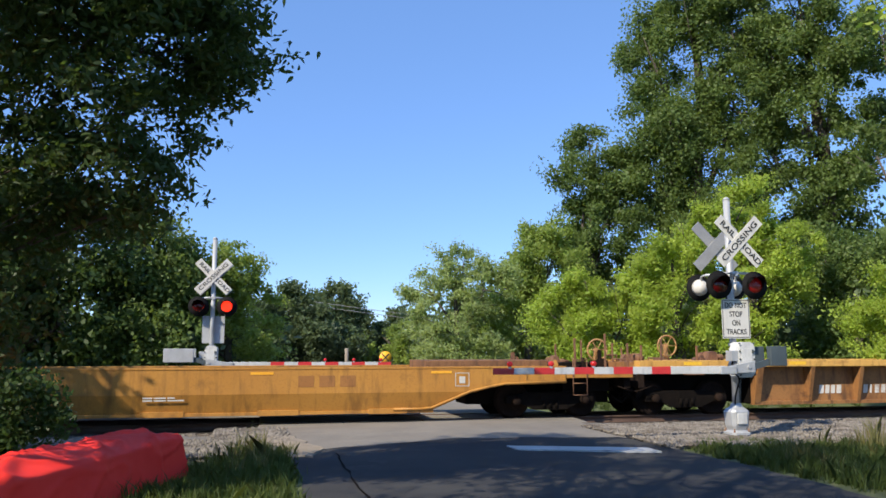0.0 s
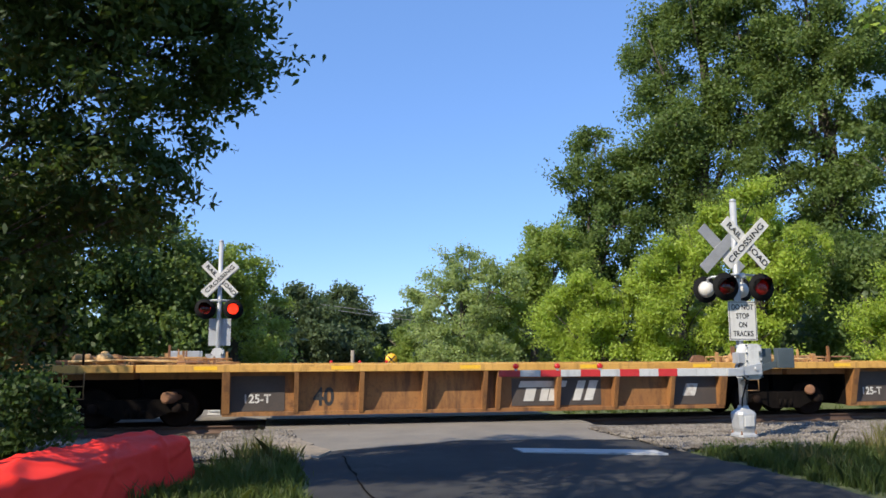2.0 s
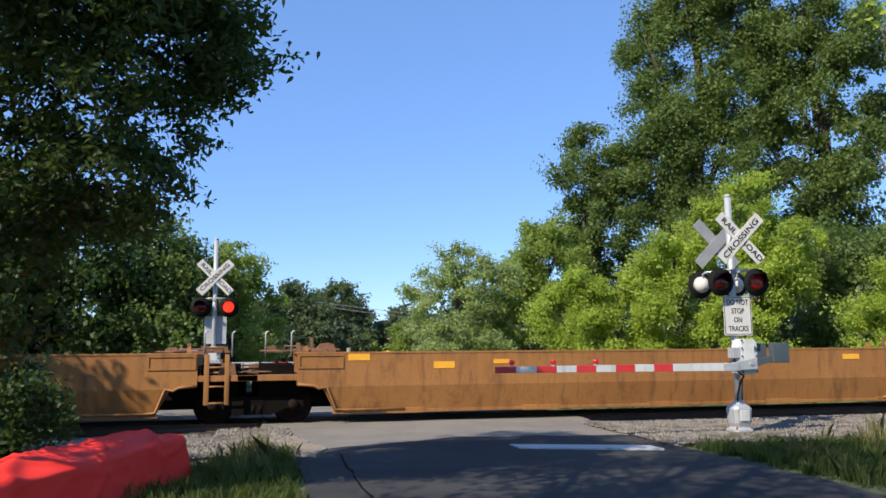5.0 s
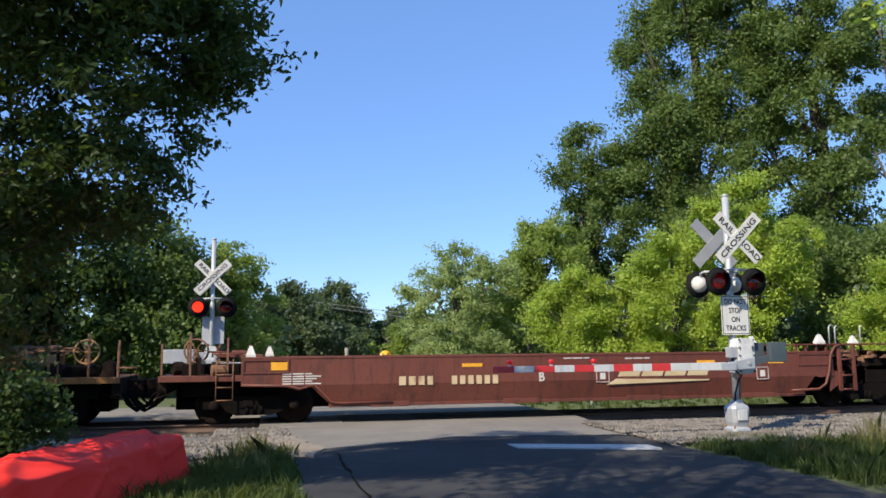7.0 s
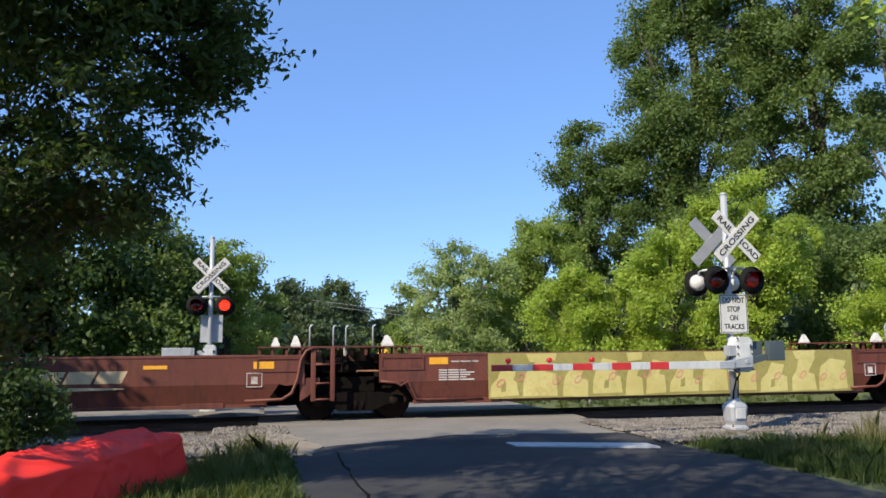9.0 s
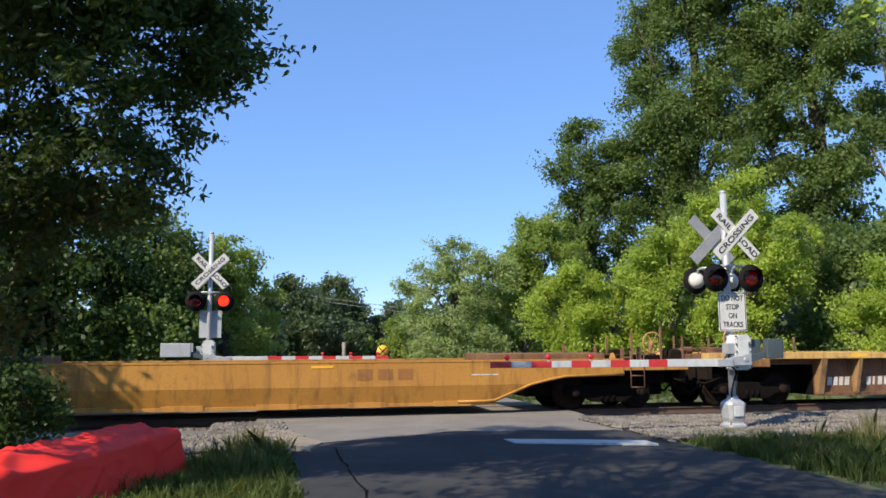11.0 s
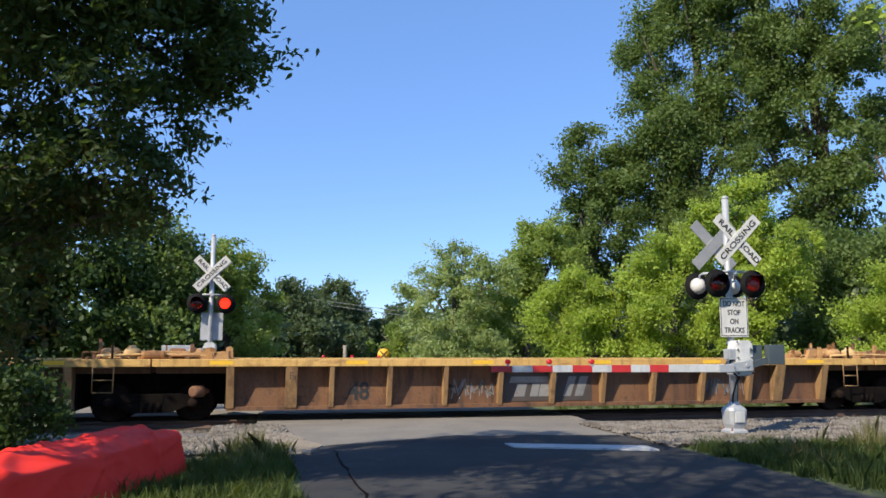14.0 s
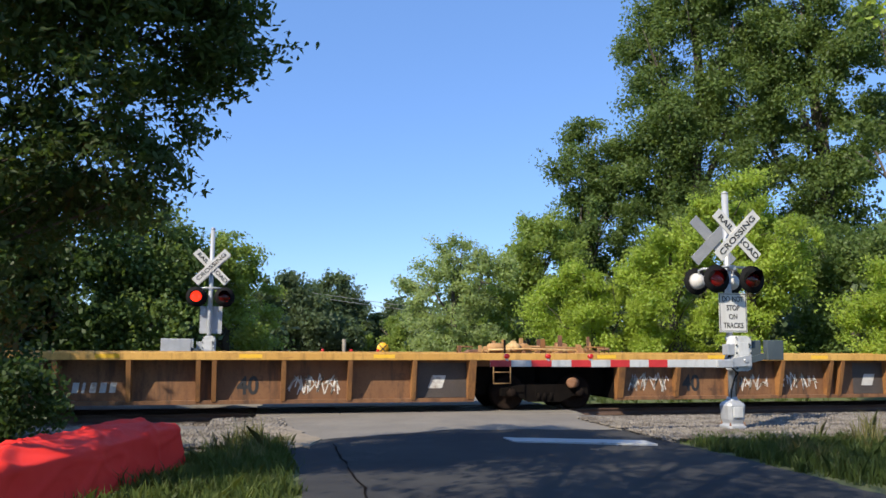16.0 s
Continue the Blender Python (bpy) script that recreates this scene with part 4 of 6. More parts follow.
tree("very tall broadleaf tree with dense dark crown", (26.0, 43.0, -0.2), 0.55, [(25.3, 43, 24.0, 2.9, 3.0), (23.4, 44.2, 20.0, 2.2, 2.6), (27.6, 41.8, 21.5, 2.7, 3.0), (24.1, 43.8, 16.2, 2.8, 2.8), (27.6, 42, 16.6, 2.8, 3.0), (23.4, 44.2, 12.4, 2.5, 2.5), (26.6, 42.6, 11.6, 3.0, 3.0), (25.5, 43, 7.0, 3.6, 3.2)], 124000, 0.225, "leaf_oak", 1.9, 0.45, 1.2, 32, flat=0.9, sway=(-0.3, -0.2, -0.7))
tree("very tall broadleaf tree with dense dark crown", (32.0, 40.0, -0.2), 0.5, [(31.0, 40, 22.8, 2.4, 3.0), (33.2, 39.2, 19.0, 2.6, 2.6), (30.6, 40.2, 15.5, 2.4, 2.6), (33.7, 38.8, 14.2, 2.4, 2.2), (31.4, 40, 10.4, 2.8, 2.8), (32, 40, 5.8, 3.4, 3.2), (29.6, 41.0, 19.5, 1.8, 2.2), (29.0, 41.2, 13.2, 1.7, 2.0)], 92000, 0.235, "leaf_oak", 1.9, 0.45, 1.1, 33, flat=0.9, sway=(-0.3, -0.2, -0.7))
tree("tall thin-crowned tree with bare limbs showing", (33.0, 35.0, -0.2), 0.35, [(32.3, 35.2, 19.0, 2.0, 2.4), (34.2, 34.4, 16.5, 1.9, 2.3), (31.6, 35.4, 12.0, 1.9, 1.8), (34, 34.5, 9.5, 2.4, 2.4), (32.6, 35, 5.0, 3.0, 2.8)], 22000, 0.24, "leaf_oak", 1.5, 0.4, 0.9, 34, flat=0.9, sway=(-0.3, -0.2, -0.7))
tree("bright lime-green tree in full sun", (13.2, 30.2, -0.2), 0.2, [(13.0, 30.3, 3.6, 1.5, 1.4), (11.8, 30.8, 2.6, 1.4, 1.5), (14.1, 29.8, 2.9, 1.6, 1.8), (12.6, 30.2, 1.2, 1.6, 1.3)], 46000, 0.13, "leaf_lime", 2.6, 0.26, 0.62, 35, flat=0.85, sway=(0.2, 0, -0.9))
tree("bright lime-green tree in full sun", (16.0, 28.8, -0.2), 0.22, [(15.4, 29.1, 4.5, 1.5, 1.5), (16.6, 28.6, 5.6, 1.6, 1.7), (15.8, 28.9, 2.8, 2.0, 1.9), (15.5, 28.8, 1.2, 1.3, 1.4)], 50000, 0.13, "leaf_lime", 2.6, 0.26, 0.62, 36, flat=0.85, sway=(0.2, 0, -0.9))
tree("bright lime-green tree in full sun", (18.2, 27.4, -0.2), 0.24, [(17.9, 27.7, 6.6, 1.6, 1.5), (19.2, 26.9, 5.7, 1.7, 1.6), (18.3, 27.3, 4.2, 2.1, 1.9), (18.0, 27.4, 1.7, 1.4, 1.8)], 52000, 0.13, "leaf_lime", 2.6, 0.26, 0.62, 37, flat=0.85, sway=(0.2, 0, -0.9))
tree("leafy green tree behind the railway", (22.5, 27.0, -0.2), 0.25, [(22.6, 28.5, 5.2, 1.6, 1.6), (24.2, 26.6, 4.4, 1.8, 2.0), (23.2, 28, 2.0, 2.2, 2.0)], 26000, 0.18, "leaf_oak", 7, 0.3, 0.65, 38)
tree("bright lime-green tree in full sun", (19.4, 20.9, -0.2), 0.16, [(19.4, 20.9, 3.3, 1.15, 1.2), (19.0, 21.6, 2.2, 1.1, 1.2), (20.0, 20.6, 1.6, 1.6, 1.5)], 30000, 0.11, "leaf_lime", 10, 0.22, 0.45, 39)
# woods that close the view all round
def woods(label, arcs, leaves, seed):
    g = np.random.default_rng(seed)
    cs, rs = [], []
    for x0, y0, x1, y1, n, h in arcs:
        f = g.uniform(0, 1, n)
        cs.append(np.stack([x0 + (x1 - x0) * f + g.normal(size=n) * 1.5, y0 + (y1 - y0) * f + g.normal(size=n) * 1.5, h * g.uniform(0.02, 1, n) * (0.75 + 0.25 * np.sin(f * 23 + x0))], 1))
        rs.append(g.uniform(0.8, 1.9, n))
    o = cloud("woods", np.concatenate(cs), np.concatenate(rs), leaves, 0.55, "leaf_far", None, OVAL, seed=seed)
    tagged(o, label, "woods", kind="stuff")


woods("dark woodland closing the view behind the railway", [(-60, 40, -8, 42, 200, 12), (-8, 46, 3, 70, 90, 4.2), (14, 60, 60, 38, 260, 6.5), (34, 46, 75, 22, 220, 13), (-2, 112, 45, 98, 220, 6.6), (-40, 95, 10, 112, 160, 5.0), (12, 52, 30, 48, 140, 4.0), (18, 36, 40, 24, 160, 4.0), (-30, 36, -3, 40, 120, 3.5)], 110000, 41)
woods("dark woodland behind the road", [(-60, 40, -55, -50, 90, 13), (-55, -50, 60, -55, 120, 13), (60, -55, 75, 20, 90, 13)], 20000, 42)
grass("tall uncut grass on the road verge", [(-0.4, 11.2, 0.35, 1.2, 9000, 0.17), (-0.1, 13.0, 0.25, 0.5, 1300, 0.2), (-0.7, 9.0, 0.5, 0.8, 4500, 0.2), (0.15, 10.5, 0.14, 2.0, 2500, 0.16),
      (7.4, 11.5, 0.25, 0.5, 2600, 0.17), (7.5, 10.2, 0.28, 0.8, 4200, 0.2), (7.7, 8.6, 0.35, 0.8, 4000, 0.22), (8.4, 12.3, 0.35, 0.3, 1500, 0.16), (9.2, 11.7, 0.4, 0.35, 1400, 0.2), (10.4, 11.8, 0.8, 0.4, 2600, 0.16), (9.4, 10.4, 0.8, 0.8, 4000, 0.17), (11.8, 12.1, 0.8, 0.4, 1300, 0.15), (8.6, 9.2, 0.5, 0.8, 2500, 0.2)], "grass", 51)
grass("thin seeding grass stems on the verge", [(-0.1, 13.5, 0.2, 0.3, 120, 0.42), (9.2, 11.7, 0.4, 0.4, 120, 0.42), (10.2, 12.2, 0.6, 0.4, 160, 0.45), (-0.4, 12.3, 0.4, 0.7, 260, 0.36), (7.7, 10.5, 0.4, 1.0, 300, 0.3)], "dry_grass", 52)
grass("bright mown grass beyond the rails", [(10, 25.5, 6, 1.6, 16000, 0.2)], "grass", 53)


# ---- the train ----
SPEED = 22.737
units = []


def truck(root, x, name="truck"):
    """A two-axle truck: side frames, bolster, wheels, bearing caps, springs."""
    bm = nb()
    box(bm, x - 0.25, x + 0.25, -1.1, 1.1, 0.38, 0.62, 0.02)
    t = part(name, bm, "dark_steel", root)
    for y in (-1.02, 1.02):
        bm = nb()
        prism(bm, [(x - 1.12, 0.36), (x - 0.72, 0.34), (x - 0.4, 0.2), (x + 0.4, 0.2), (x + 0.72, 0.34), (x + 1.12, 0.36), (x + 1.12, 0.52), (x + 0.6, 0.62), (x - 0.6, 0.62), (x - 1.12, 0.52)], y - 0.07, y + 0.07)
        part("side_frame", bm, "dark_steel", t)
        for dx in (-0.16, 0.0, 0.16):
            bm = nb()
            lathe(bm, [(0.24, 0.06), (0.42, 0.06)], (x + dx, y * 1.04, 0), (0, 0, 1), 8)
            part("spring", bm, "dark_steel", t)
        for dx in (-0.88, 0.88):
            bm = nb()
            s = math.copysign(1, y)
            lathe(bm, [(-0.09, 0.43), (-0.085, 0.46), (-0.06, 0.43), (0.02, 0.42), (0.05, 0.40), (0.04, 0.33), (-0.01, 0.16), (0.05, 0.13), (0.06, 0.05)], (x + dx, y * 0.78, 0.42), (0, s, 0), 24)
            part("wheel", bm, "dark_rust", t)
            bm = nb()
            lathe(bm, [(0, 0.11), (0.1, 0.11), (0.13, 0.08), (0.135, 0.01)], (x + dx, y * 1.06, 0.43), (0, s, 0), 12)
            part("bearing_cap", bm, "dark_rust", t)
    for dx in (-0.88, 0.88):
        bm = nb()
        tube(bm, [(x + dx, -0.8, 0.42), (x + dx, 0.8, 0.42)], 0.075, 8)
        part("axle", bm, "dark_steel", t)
    return t


def ladder(root, x, y, z0, z1, w, rungs, material):
    bm = nb()
    for dx in (-w / 2, w / 2):
        tube(bm, [(x + dx, y + 0.08, z1), (x + dx, y, z1 - 0.03), (x + dx, y, z0)], 0.014, 6)
    for i in range(rungs):
        z = z0 + 0.01 + (z1 - z0 - 0.06) * i / max(1, rungs - 1) * (1 if rungs > 1 else 0)
        tube(bm, [(x - w / 2, y, z), (x + w / 2, y, z)], 0.012, 6)
    part("ladder", bm, material, root)


def castings(root, x0, x1, z, seed, n=9, tall=0.4, material="orange_cast"):
    """Container locks, brackets and brake gear standing on an end deck."""
    g = random.Random(seed)
    for i in range(n):
        x, y = g.uniform(x0, x1), g.uniform(-1.2, 0.9)
        w, d, h = g.uniform(0.06, 0.25), g.uniform(0.05, 0.2), g.uniform(0.08, tall)
        bm = nb()
        kind = g.choice(("block", "bracket", "roll", "bracket", "pipe", "pipe"))
        if kind == "block":
            prism(bm, [(x - w, z), (x + w, z), (x + w * 0.8, z + h * 0.6), (x + w * 0.3, z + h * 0.7), (x - w * 0.5, z + h * 0.65)], y - d, y + d)
        elif kind == "roll":
            lathe(bm, [(-w, 0.02), (-w, h * 0.24), (-w * 0.85, h * 0.3), (w * 0.85, h * 0.3), (w, h * 0.24), (w, 0.02)], (x, y, z + h * 0.3), (1, 0.2, 0), 12)
            for f in bm.faces:
                f.smooth = False
        elif kind == "bracket":
            prism(bm, [(x - w, z), (x + w, z), (x + w, z + 0.05), (x - w * 0.5, z + 0.05), (x - w * 0.6, z + h), (x - w, z + h)], y - 0.03, y + 0.03)
        else:
            tube(bm, [(x - w * 2, y, z), (x - w * 2, y, z + h * 0.4), (x + w * 2, y + 0.1, z + h * 0.4), (x + w * 2, y + 0.1, z)], 0.022, 6)
        part({"block": "container_lock", "roll": "reservoir", "bracket": "bracket", "pipe": "brake_pipe"}[kind], bm, g.choice((material, material, "rusty", "ochre" if material == "orange_cast" else material)), root)


def valve_gear(root, x, z):
    """The brake valve on a joint's deck: a round body on a bracket, a small tank, a square box and the pipes between."""
    bm = nb()
    lathe(bm, [(0, 0.13), (0.06, 0.13), (0.08, 0.18), (0.2, 0.19), (0.26, 0.16), (0.3, 0.08), (0.34, 0.07), (0.35, 0.01)], (x, -0.85, z), (0, 0, 1), 16)
    b = part("brake_valve", bm, "cast_tan", root, "tan cast brake valve")
    bm = nb()
    box(bm, x + 0.2, x + 0.44, -0.98, -0.72, z, z + 0.22, 0.015)
    part("valve_box", bm, "orange_cast", b)
    bm = nb()
    lathe(bm, [(0, 0.03), (0.02, 0.1), (0.06, 0.13), (0.34, 0.13), (0.38, 0.1), (0.4, 0.03)], (x - 0.66, -0.8, z + 0.15), (1, 0, 0.05), 14)
    part("air_tank", bm, "orange_cast", b)
    for k, (y, top) in enumerate(((-1.02, 0.12), (-0.6, 0.18), (-0.3, 0.1))):
        bm = nb()
        tube(bm, [(x - 0.7, y, z), (x - 0.7, y, z + top), (x + 0.3, y - 0.04, z + top + 0.03), (x + 1.75, y, z + top), (x + 1.75, y, z)], 0.026, 7)
        part("brake_pipe", bm, "cast_tan" if k % 2 == 0 else "orange_cast", b)
    bm = nb()
    prism(bm, [(x + 1.5, z), (x + 1.78, z), (x + 1.74, z + 0.1), (x + 1.68, z + 0.26), (x + 1.56, z + 0.27), (x + 1.6, z + 0.1)], -1.1, -1.02)
    part("bracket", bm, "orange_cast", b)


def posts(root, xs, z, h, material):
    for i, x in enumerate(xs):
        bm = nb()
        y = -1.25 if i % 2 == 0 else 0.9
        box(bm, x - 0.022, x + 0.022, y - 0.022, y + 0.022, z, z + h * (0.75 + 0.25 * ((i * 7) % 3) / 2), 0.004)
        part("guide_post", bm, material, root)


def hand_brake(root, x, z, material="orange_cast"):
    bm = nb()
    box(bm, x - 0.05, x + 0.05, -0.95, -0.85, z, z + 0.5)
    b = part("brake_stand", bm, material, root)
    bm = nb()
    n = 20
    tube(bm, [(x + 0.26 * math.cos(2 * math.pi * i / n), -1.0, z + 0.45 + 0.26 * math.sin(2 * math.pi * i / n)) for i in range(n + 1)], 0.022, 6)
    for a in (0, 1, 2):
        c, s = 0.26 * math.cos(a * math.pi / 3), 0.26 * math.sin(a * math.pi / 3)
        tube(bm, [(x - c, -1.0, z + 0.45 - s), (x + c, -1.0, z + 0.45 + s)], 0.01, 5)
    part("brake_wheel", bm, material, b)


def bars(root, name, x, z, h, spec, material, y=-1.235, slant=0.0):
    """A row of plain bars in place of lettering: widths and gaps alternate."""
    bm = nb()
    for i, w in enumerate(spec):
        if i % 2 == 0:
            prism(bm, [(x, z), (x + w, z), (x + w + slant, z + h), (x + slant, z + h)], y - 0.004, y)
        x += w
    o = part(name, bm, material, root)
    tagged(o, kind="stuff")
    return o


def plate(root, name, x0, x1, z0, z1, material, y=-1.235, label=""):
    bm = nb()
    box(bm, x0, x1, y - 0.008, y, z0, z1, 0.002)
    return part(name, bm, material, root, label)


def scrawl(root, x, z, w, h, material, seed, y=-1.24, r=0.013):
    g = random.Random(seed)
    bm = nb()
    k = max(2, int(w / 0.12))
    for i in range(k):
        cx = x + w * (i + 0.5) / k
        p = [(cx + g.uniform(-0.12, 0.12), y, z + h * q) for q in (g.uniform(0, 0.3), g.uniform(0.5, 1), g.uniform(0.0, 0.6), g.uniform(0.4, 1), g.uniform(0.1, 0.7))]
        for a, b in zip(p, p[1:]):
            a, b = Vector(a), Vector(b)
            d = (b - a).normalized().cross(Vector((0, 1, 0))) * r
            bm.faces.new([bm.verts.new(q) for q in (a - d, b - d, b + d, a + d)])
    tagged(part("spray_tag", bm, material, root), kind="stuff")


def coupler(root, x, sign):
    bm = nb()
    box(bm, *sorted((x, x + sign * 0.55)), -0.09, 0.09, 0.72, 0.9, 0.01)
    box(bm, *sorted((x + sign * 0.4, x + sign * 0.75)), -0.16, 0.16, 0.66, 0.96, 0.04)
    part("coupler", bm, "rusty", root)
    bm = nb()
    tube(bm, [(x, -0.35, 0.72), (x + sign * 0.2, -0.38, 0.42), (x + sign * 0.45, -0.36, 0.3), (x + sign * 0.62, -0.3, 0.42)], 0.024, 7)
    part("air_hose", bm, "dark_steel", root)
    bm = nb()
    tube(bm, [(x - sign * 0.3, -1.3, 0.75), (x + sign * 0.1, -1.25, 0.62), (x + sign * 0.12, -0.4, 0.66)], 0.016, 6)
    part("uncoupling_lever", bm, "dark_rust", root)
    bm = nb()
    box(bm, *sorted((x - sign * 0.12, x + sign * 0.06)), -1.25, 1.25, 0.7, 1.08, 0.02)
    box(bm, *sorted((x, x + sign * 0.5)), -0.34, 0.34, 0.6, 1.02, 0.03)
    part("end_sill", bm, "dark_rust", root)
    for y in (-0.9, -0.62, 0.5):
        bm = nb()
        tube(bm, [(x, y, 0.85), (x + sign * 0.16, y - 0.03, 0.5), (x + sign * 0.36, y, 0.34), (x + sign * 0.6, y + 0.05, 0.5), (x + sign * 0.72, y + 0.05, 0.72)], 0.03, 7)
        part("brake_hose", bm, "dark_steel", root)


def ribbed_unit(s, L, ribs, left, right, paint, label, seed, marks, wide=(), reach_l=1.83, reach_r=1.83):
    """A well unit with ribbed sides, placed by the foremost end of its well. left, right: 'end' or 'joint'."""
    u = thing("well_car", pose(s, TRACK_Y, 0), label, "rail car", "well cars of the train")
    zt, zb = 1.38, 0.27
    x0, x1 = (-3.3 if left == "end" else -reach_l + 0.02), L + (3.3 if right == "end" else reach_r - 0.02)
    for sd in (-1, 1):
        bm = nb()
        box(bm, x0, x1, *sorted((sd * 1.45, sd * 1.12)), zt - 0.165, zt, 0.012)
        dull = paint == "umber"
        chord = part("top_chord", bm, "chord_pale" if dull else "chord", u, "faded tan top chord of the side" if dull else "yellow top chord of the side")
        for k in range(int((x1 - x0) / 3.0)):
            xa = x0 + 1.2 + 3.0 * k
            bm = nb()
            box(bm, xa, xa + 0.5, *sorted((sd * 1.452, sd * 1.446)), zt - 0.12, zt - 0.035)
            part("reflector", bm, "reflector", chord)
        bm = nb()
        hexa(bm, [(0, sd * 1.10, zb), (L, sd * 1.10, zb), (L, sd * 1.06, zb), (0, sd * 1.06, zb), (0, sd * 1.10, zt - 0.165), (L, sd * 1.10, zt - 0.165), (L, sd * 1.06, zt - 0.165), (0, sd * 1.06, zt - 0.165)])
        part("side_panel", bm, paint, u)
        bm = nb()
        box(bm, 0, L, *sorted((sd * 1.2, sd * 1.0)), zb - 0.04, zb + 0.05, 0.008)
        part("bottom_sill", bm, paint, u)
        for i, x in enumerate(ribs):
            w = 0.13 if x in wide else (0.085 if i in (0, len(ribs) - 1) else 0.05)
            bm = nb()
            d0 = 1.45 if x not in wide else 1.47
            hexa(bm, [(x - w, sd * 1.22, zb + 0.02), (x + w, sd * 1.22, zb + 0.02), (x + w, sd * 1.09, zb + 0.02), (x - w, sd * 1.09, zb + 0.02), (x - w, sd * d0, zt - 0.168), (x + w, sd * d0, zt - 0.168), (x + w, sd * 1.09, zt - 0.168), (x - w, sd * 1.09, zt - 0.168)])
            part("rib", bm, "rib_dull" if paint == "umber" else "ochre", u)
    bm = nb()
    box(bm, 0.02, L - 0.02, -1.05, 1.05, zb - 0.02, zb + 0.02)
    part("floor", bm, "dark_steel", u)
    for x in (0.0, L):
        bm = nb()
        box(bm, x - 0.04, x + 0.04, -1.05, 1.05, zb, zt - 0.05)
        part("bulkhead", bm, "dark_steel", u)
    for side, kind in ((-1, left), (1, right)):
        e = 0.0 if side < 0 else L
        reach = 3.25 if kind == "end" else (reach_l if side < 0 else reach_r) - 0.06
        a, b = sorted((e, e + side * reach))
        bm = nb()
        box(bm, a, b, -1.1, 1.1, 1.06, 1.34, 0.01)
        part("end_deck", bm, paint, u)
        # sill deepened into a dark block that closes the gap above the truck
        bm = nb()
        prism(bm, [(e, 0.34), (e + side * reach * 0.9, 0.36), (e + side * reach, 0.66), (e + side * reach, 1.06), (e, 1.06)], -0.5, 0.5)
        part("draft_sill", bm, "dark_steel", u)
        if kind == "end":
            truck(u, e + side * 1.85)
            coupler(u, e + side * 3.2, side)
            castings(u, a + 0.1, b - 0.1, 1.335, seed + side, 20, 0.45, "rusty")
            posts(u, [e + side * 3.15, e + side * 2.95, e + side * 2.6], 1.3, 0.62, "rusty")
            hand_brake(u, e + side * 2.3, 1.3)
            bm = nb()
            box(bm, *sorted((e + side * 1.55, e + side * 2.05)), -1.47, -1.3, 1.02, 1.22, 0.01)
            part("jacking_pad", bm, "ochre", u)
        else:
            castings(u, a + 0.05, b + 0.1, 1.335, seed * 3 + side, 24, 0.5)
            if side > 0:
                ladder(u, e + 0.62, -1.46, 0.66, 1.25, 0.42, 3, "rib_dull")
                truck(u, e + reach_r)
                bm = nb()
                lathe(bm, [(0, 0.08), (0.02, 0.13), (0.3, 0.13), (0.36, 0.07), (0.5, 0.05)], (e + 2.45, -1.25, 0.66), (0.6, 0.8, 0), 14)
                part("brake_cylinder", bm, "rusty", u)
                posts(u, [e + 0.75], 1.25, 0.6, "dark_rust")
                valve_gear(u, e + 1.1, 1.335)
    for mk in marks:
        kind, x = mk[0], mk[1]
        if kind == "num":
            writing("stencil_number", mk[2], 0.56, "ink", u, pose(x, -1.103, 0.62) @ pose(0, 0, 0, 90, 0, 0), wide=0.85, bold=0.014)
        elif kind == "code":
            plate(u, "number_board", x - 0.62, x + 0.62, 0.33, 1.12, "board", -1.102)
            writing("stencil", mk[2], 0.27, "stencil", u, pose(x, -1.111, 0.6) @ pose(0, 0, 0, 90, 0, 0), wide=0.95, bold=0.006)
        elif kind == "mark":
            bars(u, "reporting_mark", x - 0.36, 0.5, 0.22, (0.14, 0.05, 0.12, 0.05, 0.12, 0.05, 0.14), "stencil", -1.104, 0.03)
        elif kind == "digits":
            bars(u, "car_number", x - 0.5, 0.5, 0.22, (0.13, 0.07, 0.06, 0.1, 0.13, 0.07, 0.13, 0.07, 0.13), "stencil", -1.104, 0.03)
        elif kind == "logo":
            plate(u, "logo_board", x - 1.15, x + 1.15, 0.36, 1.02, "board", -1.102)
            ink = "tag_silver" if paint == "umber" else "stencil"
            bars(u, "logo_shape", x - 0.98, 0.8, 0.15, (1.2,), ink, -1.111, 0.06)
            bars(u, "logo_shape", x - 0.86, 0.47, 0.31, (0.26, 0.14, 0.2, 0.02, 0.26), ink, -1.111, 0.08)
            bars(u, "logo_shape", x + 0.4, 0.47, 0.48, (0.2, 0.1, 0.22), ink, -1.111, 0.16)
        elif kind == "dark":
            plate(u, "patch_panel", x - 0.6, x + 0.6, 0.33, 1.15, "board", -1.102)
            bars(u, "stencil_block", x - 0.35, 0.55, 0.3, (0.34,), "stencil", -1.111, 0.1)
        elif kind == "tag":
            scrawl(u, x - 0.56, 0.42, 1.1, 0.5, "tag_silver" if paint == "umber" else "tag_white", seed + int(x * 10), -1.106)
        elif kind == "letter":
            writing("stencil_letter", mk[2], 0.22, "board", u, pose(x, -1.475, 1.0) @ pose(0, 0, 0, 90, 0, 0))
    units.append((u, s))
    return u


